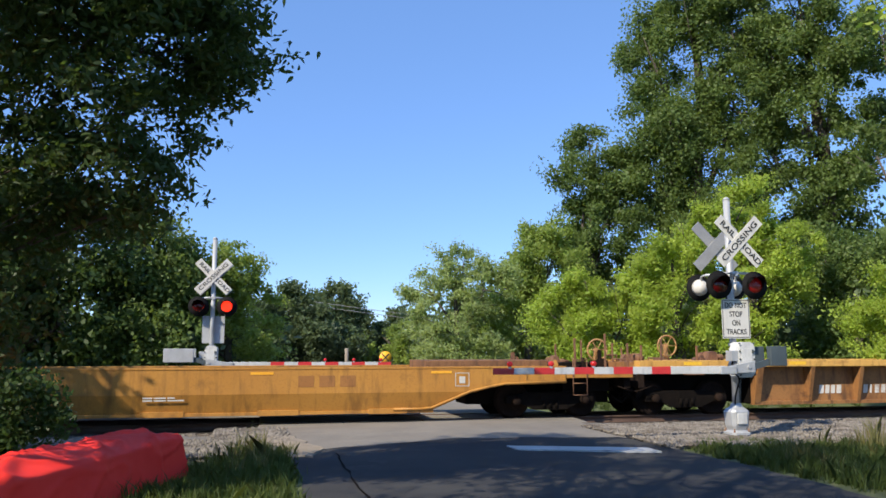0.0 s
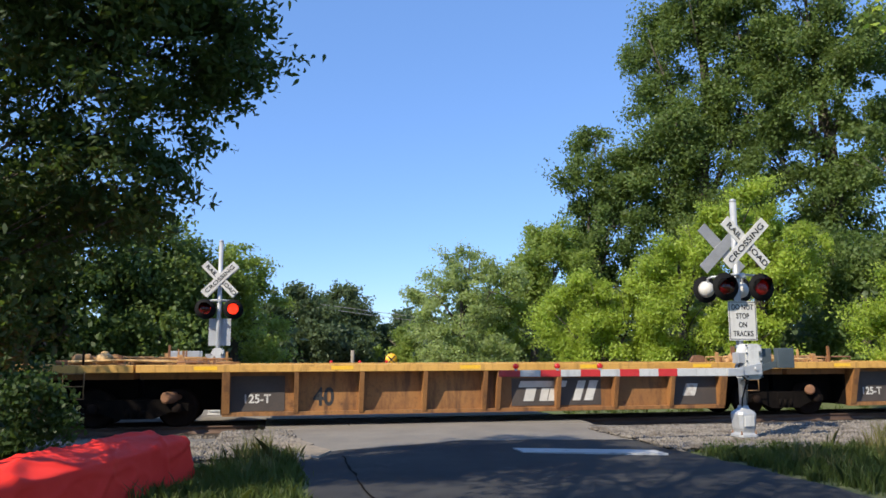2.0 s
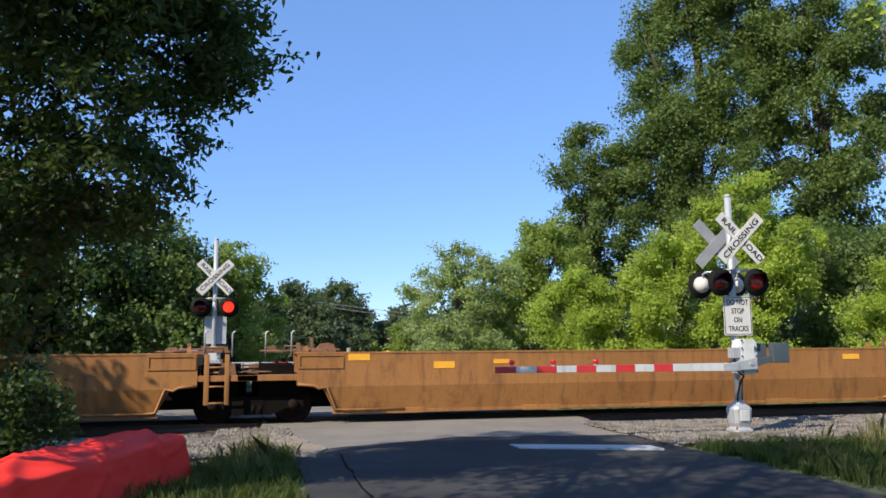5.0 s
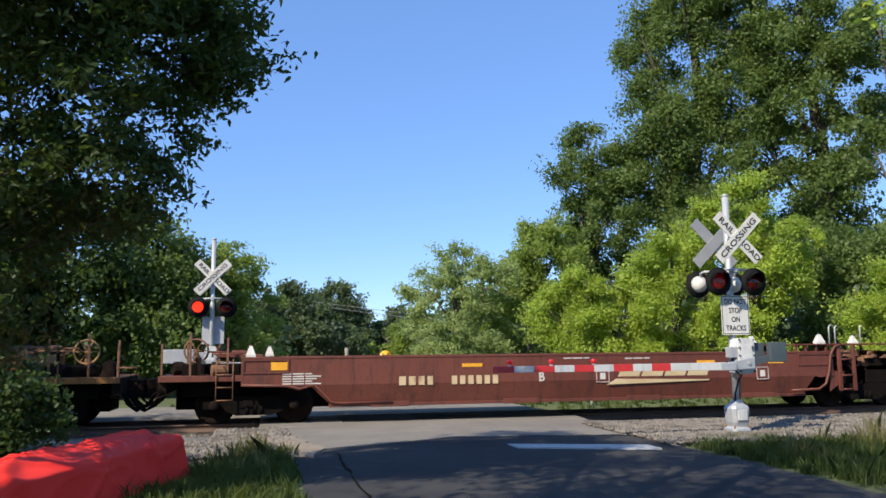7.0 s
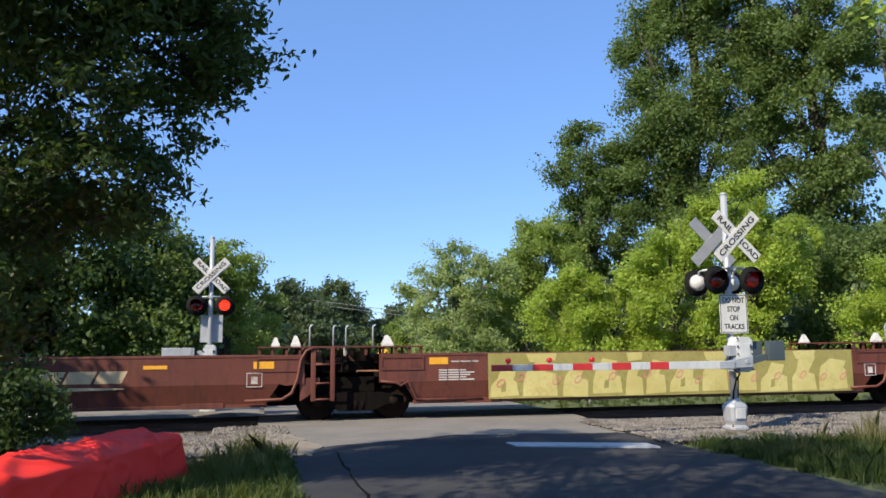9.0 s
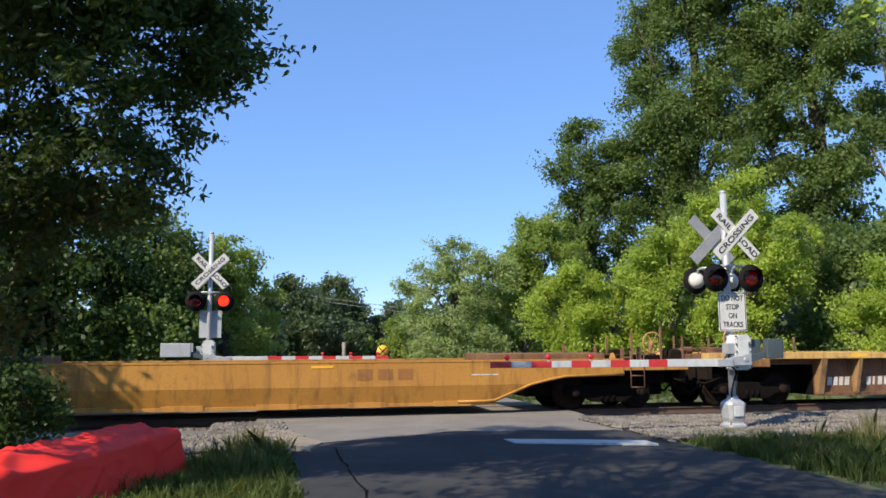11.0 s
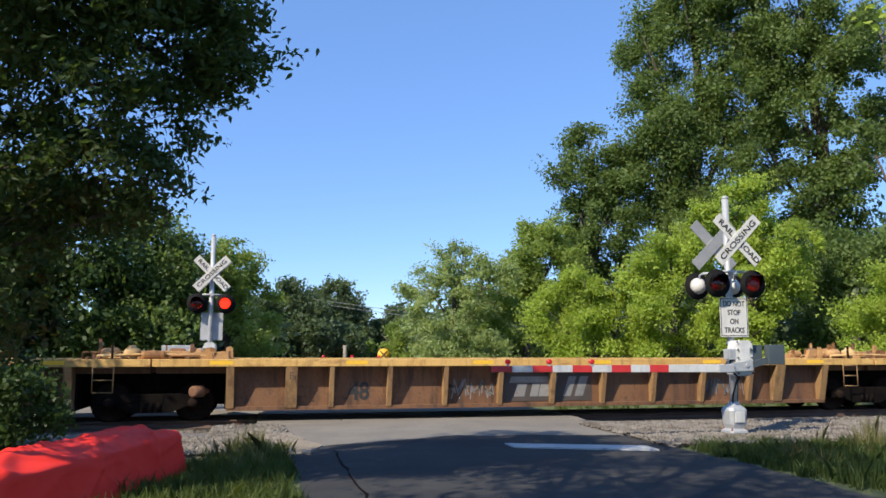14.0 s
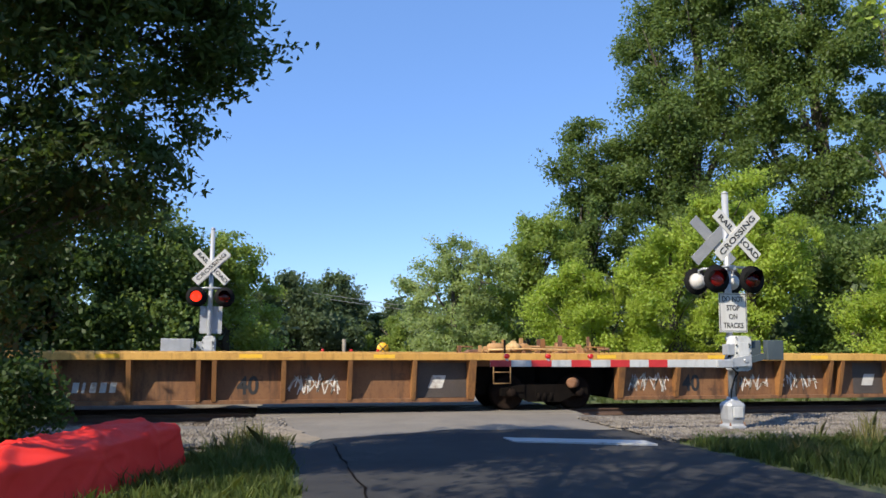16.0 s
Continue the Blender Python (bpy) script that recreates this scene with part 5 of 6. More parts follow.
def smooth_unit(s, L, left, right, paint, zt, zb, label, seed, marks):
    """A smooth-sided well unit from end to end of its side sheet, with arches over the trucks."""
    u = thing("well_car", pose(s, TRACK_Y, 0), label, "rail car", "well cars of the train")
    yo = 1.43
    arch = {("mustard", "end"): (3.1, 1.0), ("tan", "end"): (1.3, 0.55), ("brown", "end"): (2.0, 0.5)}
    (al, sl), (ar, sr) = arch.get((paint, left), (0.75, 0.3)), arch.get((paint, right), (0.75, 0.3))
    raised = paint == "brown"
    xl, xr = (-0.4 if left == "joint" else 0.0), L + (0.2 if right == "joint" or paint == "tan" else 0.0)
    upper = zb + (zt - zb) * 0.42
    for sd in (-1, 1):
        bm = nb()
        prism(bm, [(xl, zt), (xl, 0.86), (xl + al * 0.55, 0.82), (xl + al * 0.75, upper), (xr - ar * 0.75, upper), (xr - ar * 0.55, 0.82), (xr, 0.86), (xr, zt)], *sorted((sd * yo, sd * (yo - 0.05))))
        part("side_sheet", bm, paint, u)
        bm = nb()
        a, b = xl + al * 0.75, xr - ar * 0.75
        hexa(bm, [(a + sl, sd * (yo - 0.12), zb), (b - sr, sd * (yo - 0.12), zb), (b - sr, sd * (yo - 0.16), zb), (a + sl, sd * (yo - 0.16), zb),
                  (a, sd * yo, upper), (b, sd * yo, upper), (b, sd * (yo - 0.05), upper), (a, sd * (yo - 0.05), upper)])
        part("lower_sheet", bm, paint, u)
        bm = nb()
        box(bm, xl, xr, *sorted((sd * (yo + 0.012), sd * (yo - 0.12))), zt - 0.05, zt, 0.01)
        part("top_chord", bm, paint, u)
        bm = nb()
        box(bm, a + sl - 0.05, b - sr + 0.05, *sorted((sd * (yo - 0.08), sd * (yo - 0.2))), zb - 0.05, zb + 0.02, 0.008)
        part("bottom_sill", bm, paint, u)
        for e, q, w, k in ((xl, 1, al, sl), (xr, -1, ar, sr)):
            if raised and q < 0 and right == "joint":
                continue
            bm = nb()
            tube(bm, [(e + q * 0.02, sd * (yo + 0.02), 0.88), (e + q * w * 0.5, sd * (yo + 0.02), 0.85), (e + q * (w * 0.62 + 0.03), sd * (yo + 0.02), 0.78), (e + q * (w * 0.75 + 0.1), sd * (yo + 0.02), upper), (e + q * (w * 0.75 + k), sd * (yo - 0.06), zb + 0.06), (e + q * (w * 0.75 + k + 0.25), sd * (yo - 0.06), zb + 0.04), (e + q * (w * 0.75 + 1.9), sd * (yo - 0.06), zb + 0.04)], 0.032, 8)
            part("edge_pipe", bm, paint, u)
        if raised and right == "joint":
            bm = nb()
            tube(bm, [(xr - 1.3, sd * (yo + 0.03), zb + 0.1), (xr - 0.5, sd * (yo + 0.03), zb + 0.12), (xr - 0.28, sd * (yo + 0.03), zb + 0.25), (xr - 0.16, sd * (yo + 0.03), 0.95), (xr - 0.08, sd * (yo + 0.03), 1.4), (xr + 0.04, sd * (yo + 0.03), zt + 0.1), (xr + 0.22, sd * (yo + 0.03), zt + 0.16)], 0.034, 8)
            part("hand_rail", bm, paint, u)
            bm = nb()
            prism(bm, [(xr - 0.1, 0.46), (xr + 0.12, 0.6), (xr + 0.34, 0.86), (xr + 0.34, 0.98), (xr - 0.1, 0.98)], *sorted((sd * (yo - 0.03), sd * (yo - 0.08))))
            part("gusset", bm, paint, u)
    for i in range(int(L / 3.2)):
        x = al + 0.9 + i * (L - al - ar - 2.6) / max(1, int(L / 3.2) - 1)
        bm = nb()
        box(bm, x, x + 0.9, -yo + 0.06, -yo + 0.14, zb - 0.06, zb + 0.06, 0.006)
        part("drop_step", bm, paint, u)
    bm = nb()
    box(bm, al + 0.3, L - ar - 0.3, -1.25, 1.25, zb - 0.03, zb + 0.03)
    part("floor", bm, "dark_steel", u)
    for side, kind, e in ((-1, left, xl), (1, right, xr)):
        reach = 1.75 if kind == "end" else 1.3
        high = raised and kind == "joint"
        # except at raised joints, deck widened to cast shade on the truck
        bm = nb()
        box(bm, *sorted((e - side * 1.0, e + side * reach)), -1.0 if high else -1.42, 1.0 if high else 1.42, 0.97, 1.1, 0.01)
        part("end_deck", bm, "dark_rust" if high else paint, u)
        # added dark box, stands in for the shade over the truck
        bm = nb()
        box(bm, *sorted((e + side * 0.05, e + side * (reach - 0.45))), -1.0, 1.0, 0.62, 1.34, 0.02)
        part("dark_filler", bm, "dark_steel", u)
        # added dark block, fills the shaded wheel well and stops see-through
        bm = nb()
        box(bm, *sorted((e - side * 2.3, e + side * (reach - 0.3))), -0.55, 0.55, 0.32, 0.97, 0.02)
        part("dark_backing_block", bm, "dark_steel", u)
        if paint != "brown" and kind == "end":
            bm = nb()
            box(bm, *sorted((e - side * (3.4 if paint == "mustard" else 3.9), e - side * 0.4)), -1.2, 1.2, zt - 0.2, zt + (0.14 if paint == "mustard" else 0.2), 0.02)
            part("end_walkway", bm, "sienna" if paint == "mustard" else "umber", u, "dull brown raised end walkway")
        bm = nb()
        box(bm, *sorted((e - side * 1.1, e - side * 0.1)), -1.3, 1.3, 1.1, zt - 0.02, 0.02)
        part("end_box", bm, paint, u)
        for y in (-1.452, 1.44):
            bm = nb()
            for a0, a1, z0, z1 in ((0.03, 1.05, zt - 0.37, zt - 0.33), (0.03, 1.05, zt - 0.09, zt - 0.05), (0.03, 0.07, zt - 0.33, zt - 0.09), (1.01, 1.05, zt - 0.33, zt - 0.09)):
                box(bm, *sorted((e - side * a0, e - side * a1)), y, y + 0.012, z0, z1)
            part("end_frame", bm, paint, u)
        top = zt
        if high:
            top = zt + 0.19
            bm = nb()
            box(bm, *sorted((e - side * 1.05, e + side * 0.82)), -1.38, 1.38, top - 0.035, top, 0.006)
            part("end_platform", bm, "brown", u)
            for dx in (-1.0, -0.72, -0.4, -0.1, 0.3):
                for y in (-1.34, 1.3):
                    bm = nb()
                    box(bm, e + side * dx - 0.03, e + side * dx + 0.03, y, y + 0.05, zt - 0.02, top - 0.033, 0.006)
                    part("platform_bracket", bm, "brown", u)
            castings(u, *sorted((e + side * 0.1, e + side * 0.9)), 1.3, seed * 11 + side, 14, 0.4, "rusty")
        else:
            castings(u, *sorted((e - side * 0.8, e + side * 0.6)), zt, seed * 5 + side, 12, 0.36, "brown" if raised else "rusty")
        castings(u, *sorted((e + side * 0.1, e + side * (reach - 0.2))), 1.08, seed * 7 + side, 14, 0.6, "dark_rust")
        for y, dx in ((-1.2, 0.2), (1.2, 0.62)):
            bm = nb()
            lathe(bm, [(0, 0.15), (0.05, 0.15), (0.24, 0.05), (0.25, 0.02)] if raised else [(0, 0.085), (0.03, 0.085), (0.14, 0.035), (0.145, 0.02)], (e - side * dx, y, top), (0, 0, 1), 4)
            for f in bm.faces:
                f.smooth = False
            part("locating_cone", bm, "stencil" if raised else paint, u)
        if kind == "end":
            truck(u, e - side * 0.3)
            coupler(u, e + side * 1.7, side)
            posts(u, [e + side * 1.7, e + side * 1.35, e + side * 1.1, e + side * 0.6, e + side * 0.3], 1.1, 0.95, "rusty")
            hand_brake(u, e + side * 1.0, 1.2, "orange_cast" if paint != "brown" else "rusty")
            ladder(u, e + side * 0.35, -1.44, 0.55, 1.45, 0.36, 4, "rusty")
        else:
            if side > 0:
                bm = nb()
                for a0, a1 in ((0.14, 0.25), (0.58, 0.68)):
                    box(bm, e + a0, e + a1, -1.45, -1.4, 0.46, top - 0.036, 0.008)
                for z in (0.5, 0.86, 1.28):
                    tube(bm, [(e + 0.24, -1.43, z), (e + 0.59, -1.43, z)], 0.022, 6)
                part("ladder", bm, paint, u)
            for k, dx in enumerate((0.12, 0.7)):
                bm = nb()
                x = e + side * dx
                yy = -1.2 + 0.5 * k
                tube(bm, [(x, yy, top - 0.1), (x, yy, top + 0.44), (x + 0.03, yy, top + 0.48), (x + 0.07, yy, top + 0.49)], 0.02, 6)
                part("grab_iron", bm, "galv", u)
            if side > 0:
                truck(u, e + 1.2)
    for mk in marks:
        kind, x = mk[0], mk[1]
        y = -yo - 0.002
        if kind == "placard":
            plate(u, "placard", x - mk[2] / 2, x + mk[2] / 2, mk[3], mk[3] + mk[4], "placard", y)
        elif kind == "board":
            plate(u, "number_board", x - 1.6, x + 1.6, 0.8, 1.12, "board", y)
            bars(u, "reporting_mark", x - 1.45, 0.86, 0.2, (0.2, 0.08, 0.16, 0.08, 0.16, 0.08, 0.2), "stencil", y - 0.009, 0.05)
            bars(u, "car_number", x + 0.05, 0.86, 0.2, (0.16, 0.08, 0.16, 0.08, 0.16, 0.08, 0.16, 0.08, 0.16, 0.08, 0.16), "stencil", y - 0.009, 0.05)
        elif kind == "num":
            writing("stencil_number", mk[2], mk[3], mk[4], u, pose(x, y - 0.002, mk[5]) @ pose(0, 0, 0, 90, 0, 0), wide=0.9, bold=0.008)
        elif kind == "mark":
            bars(u, "reporting_mark", x - 1.2, 0.82, 0.2, (0.16, 0.07, 0.16, 0.07, 0.14, 0.07, 0.13), "cream", y)
            bars(u, "car_number", x + 0.05, 0.82, 0.2, (0.13, 0.07, 0.13, 0.07, 0.13, 0.07, 0.13, 0.07, 0.13, 0.07, 0.13), "cream", y)
        elif kind == "logo":
            w = mk[2]
            bars(u, "logo_shape", x - w / 2 + 0.1, 0.93, 0.26, (w * 0.2, 0.06, w * 0.2, 0.06, w * 0.2, 0.06, w * 0.2), "cream", y, 0.12)
            prismed = nb()
            prism(prismed, [(x - w / 2 - 0.2, 0.74), (x + w * 0.42, 0.8), (x + w * 0.42, 0.83), (x - w / 2 + 0.05, 0.88)], y - 0.004, y)
            part("logo_shape", prismed, "cream", u)
        elif kind == "lines":
            for i in range(mk[3]):
                bars(u, "fine_print", x, mk[2] - i * 0.055, 0.028, (0.2, 0.03, 0.25, 0.03, 0.15 + 0.1 * ((i * 5) % 3)), "stencil", y)
        elif kind == "frame":
            bm = nb()
            for a0, a1, z0, z1 in ((-0.17, 0.17, 0.8, 0.815), (-0.17, 0.17, 1.1, 1.115), (-0.17, -0.155, 0.815, 1.1), (0.155, 0.17, 0.815, 1.1), (-0.07, 0.07, 0.87, 1.03)):
                box(bm, x + a0, x + a1, y - 0.004, y, z0, z1)
            part("stencil_frame", bm, "stencil", u)
        elif kind == "mural":
            mural(u, x, mk[2], zb + 0.12, zt - 0.08, mk[3], seed, y)
        elif kind == "tag":
            scrawl(u, x, mk[2], mk[3], mk[4], mk[5], seed + int(x * 9), y - 0.003, 0.014)
        elif kind == "faded":
            bars(u, "logo_shape", x - 0.7, 0.82, 0.25, (0.35, 0.12, 0.35, 0.12, 0.35), "tan", y)
    units.append((u, s))
    return u


def mural(u, x0, x1, z0, z1, style, seed, y):
    """Sprayed lettering-like shapes, not readable as words."""
    g = random.Random(seed)
    def piece(name, pts, y0, y1, material):
        part(name, prism(nb(), pts, y0, y1), material, u)

    if style == "yellow":
        plate(u, "spray_ground", x0, x1, z0 - 0.1, z1 + 0.07, "tag_olive", y - 0.003, "olive sprayed ground")
        x, k = x0 + 0.04, 0
        while x < x1 - 0.35:
            w = min(g.uniform(0.5, 0.95), x1 - x - 0.03)
            q = 0.0005 * (k % 4)
            zl, zh = z0 - g.uniform(0.02, 0.09), z1 - g.uniform(0.0, 0.3)
            zm = zl + (zh - zl) * g.uniform(0.5, 0.72)
            n1, n2 = g.uniform(0.3, 0.45), g.uniform(0.1, 0.28)
            piece("spray_shape", [(x, zl), (x + w * 0.94, zl + g.uniform(-0.02, 0.04)), (x + w * g.uniform(0.85, 0.97), zm - 0.06), (x + w * g.uniform(0.6, 0.85), zm), (x + w * g.uniform(0.78, 0.96), zh - 0.05), (x + w * n1, zh + 0.02), (x + w * n2, zm + 0.05), (x + 0.03, zm - 0.12)], y - 0.0135 - q, y - 0.011, "tag_yellow")
            if k % 3 == 0:
                piece("spray_shape", [(x + w * 0.35, zl + 0.12), (x + w * 0.5, zl + 0.14), (x + w * 0.52, zl + 0.36), (x + w * 0.38, zl + 0.3)], y - 0.0185, y - 0.0155, "tag_olive")
            elif k % 3 == 1:
                piece("spray_shape", [(x + w * 0.2, z1 - 0.16), (x + w * 0.9, z1 - 0.12), (x + w * 0.94, z1 + 0.06), (x + w * 0.1, z1 + 0.05)], y - 0.0185, y - 0.0155, "tag_yellow")
            x += w + g.uniform(0.02, 0.09)
            k += 1
        x = x0 + 0.3
        while x < x1 - 0.3:
            n = 10
            cx, cz = x, z0 + 0.32 + g.uniform(-0.06, 0.12)
            bm = nb()
            rings = [[bm.verts.new((cx + r * (math.cos(q) + 0.6 * math.sin(q)), y - 0.022, cz + r * 1.1 * math.sin(q))) for q in [2 * math.pi * i / n for i in range(n)]] for r in (0.095, 0.07)]
            for i in range(n):
                bm.faces.new((rings[0][i], rings[0][(i + 1) % n], rings[1][(i + 1) % n], rings[1][i]))
            part("spray_outline", bm, "tag_pink", u)
            x += g.uniform(0.5, 1.0)
    else:
        x, k = x0, 0
        xm = x0 + (x1 - x0) * 0.6
        while x < xm:
            w = g.uniform(0.45, 0.85)
            sl = g.uniform(-0.3, 0.3)
            q = 0.001 * (k % 5)
            zl, zh = z0 - g.uniform(0.0, 0.1), z1 + g.uniform(-0.12, 0.02)
            zm = (zl + zh) / 2 + g.uniform(-0.1, 0.1)
            piece("spray_outline", [(x - 0.12, zl), (x + w * 0.95, zl), (x + w * 1.05, zm), (x + w * 1.1 + sl, zh), (x - 0.05 + sl, zh)], y - 0.004 - q, y - 0.001, "tag_grey")
            piece("spray_shape", [(x - 0.04, zl + 0.06), (x + w * 0.45, zl + 0.04), (x + w * 0.5, zm - 0.12), (x + w * 0.85, zl + 0.08), (x + w * 0.96, zm), (x + w + sl, zh - 0.08), (x + w * 0.55 + sl, zh - 0.05), (x + w * 0.4 + sl * 0.5, zm + 0.15), (x + 0.05 + sl, zh - 0.07)], y - 0.012 - q, y - 0.003, "tag_silver")
            if k % 2 == 0:
                piece("spray_outline", [(x + w * 0.18, zm - 0.05), (x + w * 0.36, zm - 0.02), (x + w * 0.42 + sl * 0.6, zm + 0.22), (x + w * 0.3 + sl * 0.6, zm + 0.2)], y - 0.021 - q, y - 0.012, "tag_grey")
            x += w * 0.85
            k += 1
        x = xm + 0.1
        while x < x1 - 0.3:
            w = g.uniform(0.5, 0.75)
            zl, zh = z0 - g.uniform(0.0, 0.08), z1 - g.uniform(0.0, 0.1)
            zm = (zl + zh) / 2
            piece("spray_outline", [(x - 0.05, zl - 0.03), (x + w + 0.04, zl - 0.02), (x + w + 0.1, zh + 0.03), (x - 0.06, zh + 0.03)], y - 0.004, y - 0.001, "tag_silver")
            piece("spray_shape", [(x, zl), (x + w * g.uniform(0.4, 0.9), zl), (x + w * g.uniform(0.75, 1.0), zm - 0.1), (x + w * 0.5, zm + 0.02), (x + w * 0.98, zm + 0.1), (x + w + 0.05, zh), (x + w * 0.3, zh + 0.02), (x + 0.04, zm + 0.12)], y - 0.009, y - 0.002, "tag_white")
            x += w + 0.07


def make_train():
    L40 = 12.36
    r40 = [0.08, 1.62, 3.1, 4.58, 6.03, 6.37, 7.88, 9.38, 10.88, L40 - 0.08]
    lab = "yellow-topped ribbed well car, rust-stained and empty"
    smooth_unit(-11.6, 18.7, "end", "end", "mustard", 1.26, 0.25, "smooth orange-yellow well car with worn paint, empty", 1,
                [("faded", 13.0), ("placard", 11.5, 0.5, 1.1, 0.06), ("placard", 15.6, 0.5, 1.1, 0.06), ("lines", 9.0, 0.6, 2), ("frame", 16.1)])
    marks = {0: [("mark", 2.35), ("digits", 3.85), ("num", 7.15, "40"), ("dark", 11.6), ("tag", 10.1)],
             1: [("code", 0.75, "125-T"), ("num", 2.1, "40"), ("logo", 7.9), ("dark", 11.6)],
             2: [("code", 0.75, "125-T"), ("num", 2.25, "40"), ("logo", 7.9), ("dark", 11.6)],
             3: [("code", 0.75, "125-T"), ("num", 2.25, "40"), ("logo", 7.9), ("dark", 11.6)],
             4: [("code", 0.85, "125-T"), ("mark", 2.3), ("digits", 3.9), ("num", 7.1, "40")]}
    for i in range(5):
        ribbed_unit(12.32 + 16.03 * i, L40, r40, "end" if i == 0 else "joint", "end" if i == 4 else "joint", "ochre", lab, 10 + i, marks[i])
    # three long smooth units
    c = [("placard", 1.0, 0.5, 1.4, 0.16), ("placard", 3.0, 0.5, 1.2, 0.16), ("placard", 4.4, 0.4, 1.3, 0.1)]
    smooth_unit(94.75, 17.2, "end", "joint", "tan", 1.6, 0.25, "tan smooth-sided well car with placards and stencils", 20,
                c + [("num", 2.4, "53", 0.66, "board", 0.86), ("board", 6.5), ("tag", 11.0, 0.55, 3.0, 0.45, "board"), ("placard", 11.5, 0.4, 1.25, 0.1), ("placard", 13.5, 0.5, 1.3, 0.14)])
    smooth_unit(114.7, 17.2, "joint", "joint", "tan", 1.6, 0.25, "tan smooth-sided well car with placards and stencils", 21, c + [("placard", 14, 0.5, 1.3, 0.14)])
    smooth_unit(134.8, 19.3, "joint", "end", "tan", 1.6, 0.25, "tan smooth-sided well car with pale scrawls along its side", 22,
                [("placard", 5.2, 0.6, 1.25, 0.14), ("placard", 5.2, 0.6, 1.02, 0.14), ("placard", 8.2, 0.5, 1.2, 0.16), ("placard", 11.0, 0.5, 1.36, 0.1), ("placard", 13.5, 0.5, 1.3, 0.1), ("board", 13.4),
                 ("placard", 16.6, 0.5, 1.0, 0.16), ("placard", 18.2, 0.6, 1.05, 0.14), ("tag", 4.0, 1.0, 5.0, 0.45, "cream"), ("tag", 10.0, 1.3, 7.5, 0.2, "cream"), ("tag", 8.0, 0.6, 3.0, 0.4, "tag_grey")])
    # five brown units
    pitch = 15.9
    lb = "brown smooth-sided well car with orange placards"
    end = [("placard", 13.4, 0.45, 1.2, 0.16), ("frame", 13.0), ("lines", 0.9, 1.1, 5), ("placard", 0.85, 0.4, 1.2, 0.18), ("placard", 5.3, 0.5, 1.22, 0.08), ("placard", 11.4, 0.5, 1.22, 0.08)]
    smooth_unit(158.6, 14.9, "end", "joint", "brown", 1.5, 0.4, lb, 30, end + [("mark", 4.75), ("lines", 9.2, 1.36, 1), ("lines", 7.6, 1.38, 1), ("num", 7.02, "B", 0.3, "stencil", 0.95), ("frame", 8.6), ("logo", 10.3, 2.8)])
    smooth_unit(176.3, 13.2, "joint", "joint", "brown", 1.5, 0.4, "brown smooth-sided well car sprayed with silver and white graffiti", 31,
                [("placard", 0.85, 0.4, 1.2, 0.18), ("lines", 1.1, 1.0, 5), ("num", 3.9, "C", 0.3, "stencil", 0.95), ("mural", 4.3, 11.1, "silver"), ("tag", 2.0, 0.8, 1.4, 0.5, "tag_white"), ("placard", 2.9, 0.5, 1.22, 0.08), ("lines", 5.6, 1.4, 1), ("lines", 7.6, 1.4, 1), ("frame", 12.4)])
    smooth_unit(192.1, 13.2, "joint", "joint", "brown", 1.5, 0.4, lb, 32, [("placard", 0.85, 0.4, 1.2, 0.18), ("lines", 1.1, 1.05, 5), ("lines", 1.7, 1.26, 1), ("placard", 2.9, 0.4, 1.24, 0.07), ("num", 4.0, "D", 0.3, "stencil", 0.95), ("lines", 5.5, 1.38, 1), ("lines", 6.9, 1.38, 1), ("logo", 8.4, 2.8), ("placard", 10.2, 0.5, 1.22, 0.08), ("placard", 12.5, 0.45, 1.2, 0.16), ("frame", 12.3)])
    smooth_unit(207.6, 13.2, "joint", "joint", "brown", 1.5, 0.4, "brown smooth-sided well car covered in yellow and olive graffiti", 33, [("placard", 1.0, 0.45, 1.25, 0.16), ("lines", 1.3, 1.3, 1), ("lines", 1.0, 1.1, 5), ("mural", 2.2, 12.2, "yellow"), ("frame", 12.75)])
    smooth_unit(223.3, 15.0, "joint", "end", "brown", 1.5, 0.4, lb, 34, [("placard", 0.85, 0.4, 1.2, 0.18), ("lines", 1.1, 1.05, 5), ("logo", 8.4, 2.8), ("mark", 4.5)])
    smooth_unit(241.9, 16.9, "end", "end", "mustard", 1.26, 0.25, "smooth orange-yellow well car with worn paint, empty", 2, [("faded", 11.0), ("lines", 13.0, 0.9, 1), ("placard", 9.5, 0.5, 1.1, 0.06)])
    # five longer ribbed units
    lab48 = "yellow-topped ribbed well car with dark rusted sides"
    rE = [0.1, 1.22, 2.55, 3.9, 5.22, 6.55, 7.9, 9.24, 10.6, 11.93, 12.62]
    ribbed_unit(264.4, 12.7, rE, "end", "joint", "umber", lab48, 40, [("mark", 0.75), ("digits", 2.1), ("tag", 9.3)], wide=(6.55,), reach_r=1.72)
    rM = [0.08, 1.42, 2.33, 3.67, 5.0, 6.35, 7.68, 9.0, 10.35, 11.7, 13.05, 13.87, 15.2]
    for i, tag in enumerate("CDE"):
        ribbed_unit(280.55 + 18.47 * i, 15.3, rM, "joint", "joint", "umber", lab48, 41 + i, [("letter", 1.42, tag), ("num", 2.98, "48"), ("logo", 7.6), ("tag", 5.7), ("tag", (13.5, 11.0, 12.4)[i])], wide=(1.42, 13.87), reach_l=1.585 if i else 1.72, reach_r=1.585 if i < 2 else 1.4)
    rL = [12.9 - v for v in rE[::-1]]
    ribbed_unit(335.6, 13.0, rL, "joint", "end", "umber", lab48, 45, [("mark", 0.85), ("digits", 2.15)], wide=(rL[5],), reach_l=1.4)
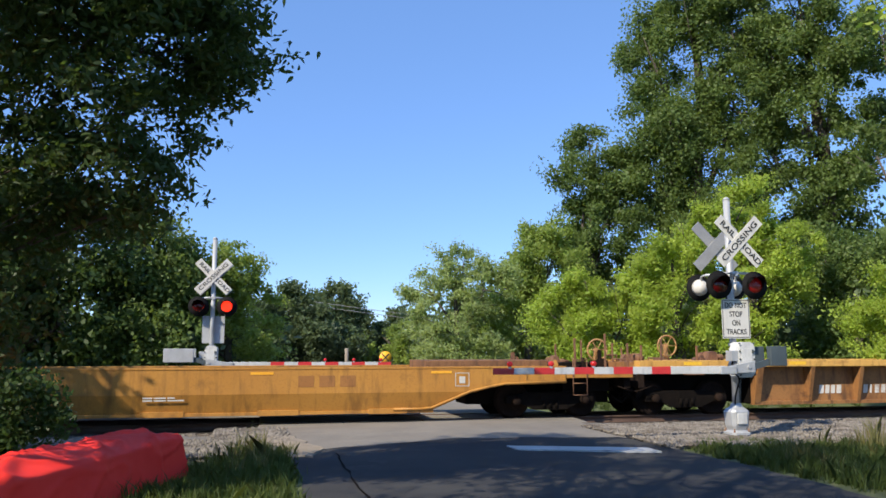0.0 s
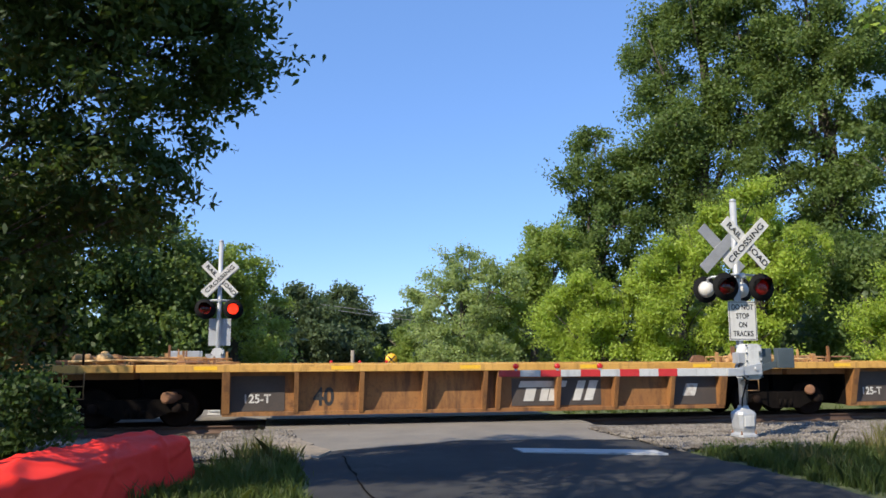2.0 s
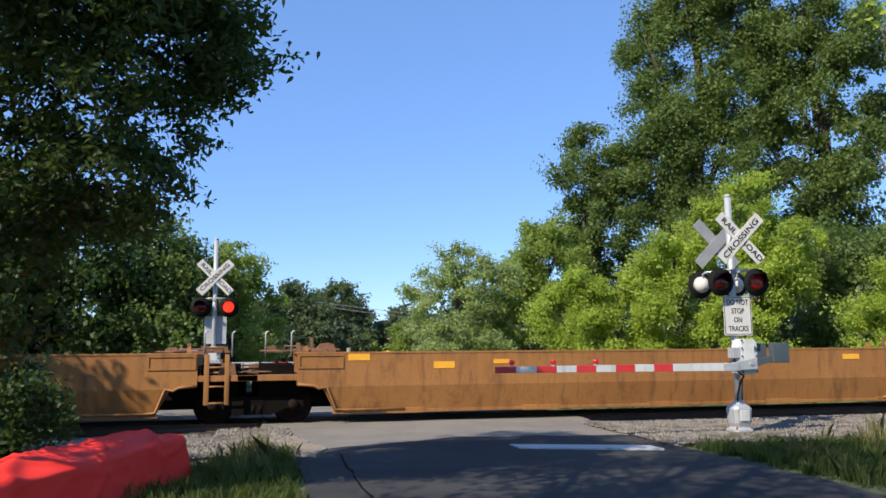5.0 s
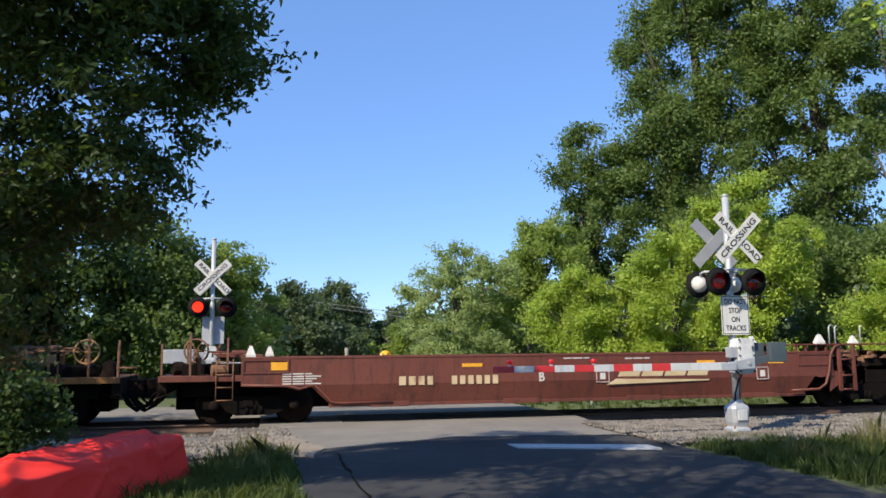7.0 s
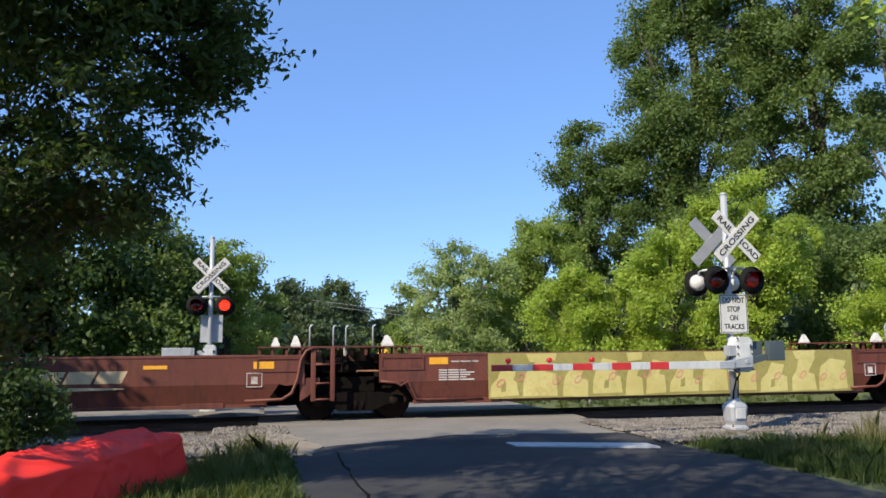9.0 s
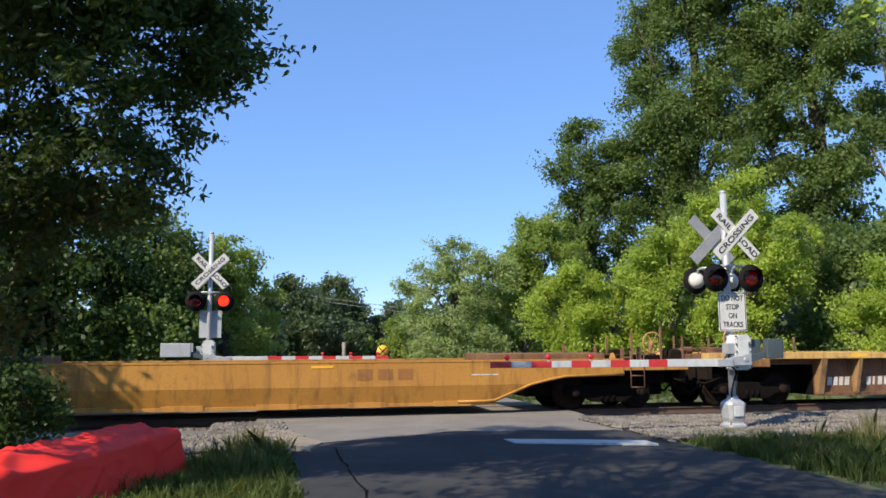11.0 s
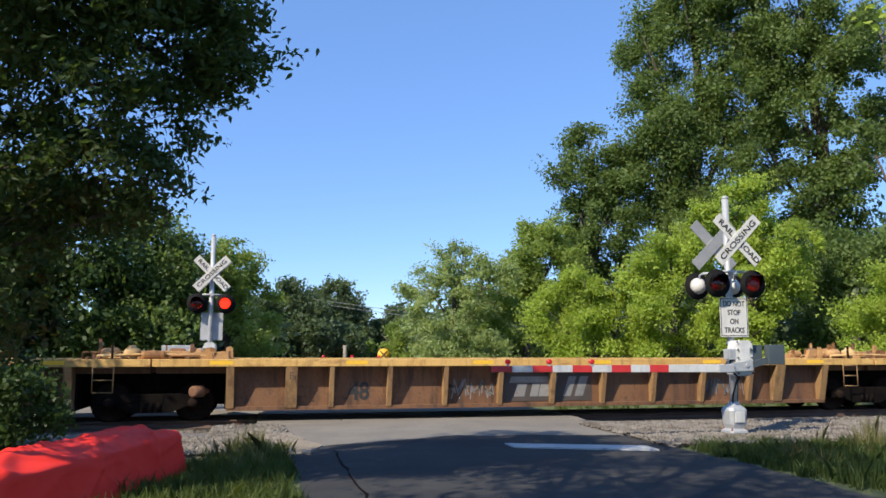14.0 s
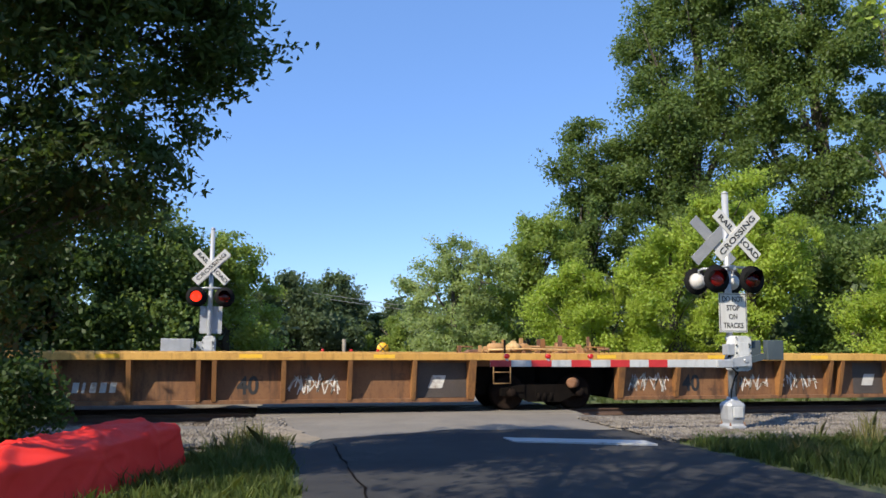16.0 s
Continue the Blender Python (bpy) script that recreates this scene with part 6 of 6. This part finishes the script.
    m2 = {0: [("mark", 2.3), ("digits", 3.9), ("num", 7.1, "40"), ("tag", 1.0), ("tag", 8.6), ("dark", 11.6)], 1: [("tag", 0.9), ("num", 2.1, "40"), ("tag", 3.7), ("tag", 5.2), ("dark", 7.5)], 2: [("code", 0.75, "125-T"), ("num", 2.1, "40")]}
    for i in range(3):
        ribbed_unit(356.35 + 16.03 * i, L40, r40, "end" if i == 0 else "joint", "joint", "sienna", lab, 50 + i, m2[i])


make_train()


# ---- small things beyond the crossing ----
def far_things():
    s = thing("warning_sign", pose(8.66, 59.4, -0.1), "round orange-yellow railroad warning sign with black cross", "road sign")
    bm = nb()
    lathe(bm, [(0, 0.02), (0, 0.46), (0.01, 0.46), (0.01, 0.02)], (0, -0.04, 1.3), (0, -1, 0), 28)
    part("sign_face", bm, "warn", s)
    for a in (45, -45):
        bm = nb()
        box(bm, -0.4, 0.4, -0.003, 0.003, -0.045, 0.045)
        bm.transform(pose(0, -0.056 - (0.004 if a > 0 else 0), 1.3, 0, a, 0))
        part("cross_stroke", bm, "ink", s)
    bm = nb()
    tube(bm, [(0, 0, -0.2), (0, 0, 1.8)], 0.03, 8)
    part("post", bm, "galv", s)
    p = thing("utility_post", pose(5.78, 59.7, -0.1), "short weathered wooden post by the far road", "post")
    bm = nb()
    tube(bm, [(0, 0, -0.2), (0.02, 0, 1.0), (0, 0, 2.0)], [0.16, 0.15, 0.14], 9)
    part("shaft", bm, "pole", p)
    w = thing("marker_post", pose(10.3, 24.4, -0.2), "small white marker post in the grass", "post")
    bm = nb()
    tube(bm, [(0, 0, 0), (0, 0, 0.42)], 0.05, 8)
    part("shaft", bm, "white", w)
    for k in (0, 1):
        c = thing("overhead_wire", pose(0, 70, 0), "thin pale overhead wire between distant trees", "wire")
        bm = nb()
        tube(bm, [(-6 + 22 * f, 0, 7.3 - 2.8 * f - 0.3 * f * (1 - f) - 0.35 * k) for f in [i / 14 for i in range(15)]], 0.022, 5)
        part("strand", bm, "wire", c)


far_things()


def motions():
    """The train rolls by at a steady speed; made-up blinds cover the glowing lenses so the signal lamps seem to flash
    in turn.
    """
    for u, s in units:
        walk(u, [(t, pose(s - SPEED * t, TRACK_Y, 0)) for t in (0, 8, 16)])
    period, to_left, to_right = 1.4875, 0.68, 1.38
    for blind, hinge, front, side in blinds:
        # the eastern lamps show first, then the western ones
        state = lambda t: ((t - to_left) % period < to_right - to_left) == (side < 0)
        turns = sorted([to_left + period * k for k in range(11)] + [to_right + period * k for k in range(10)])
        rows, now = [], state(0.0)
        up, down = pose(*hinge, 85 * front), pose(*hinge)
        rows.append((0.0, up if now else down))
        for t in turns:
            rows.append((t - 0.05, up if now else down))
            now = state(t + 0.1)
            rows.append((t + 0.05, up if now else down))
        rows.append((16.0, up if now else down))
        walk(blind, rows)


motions()
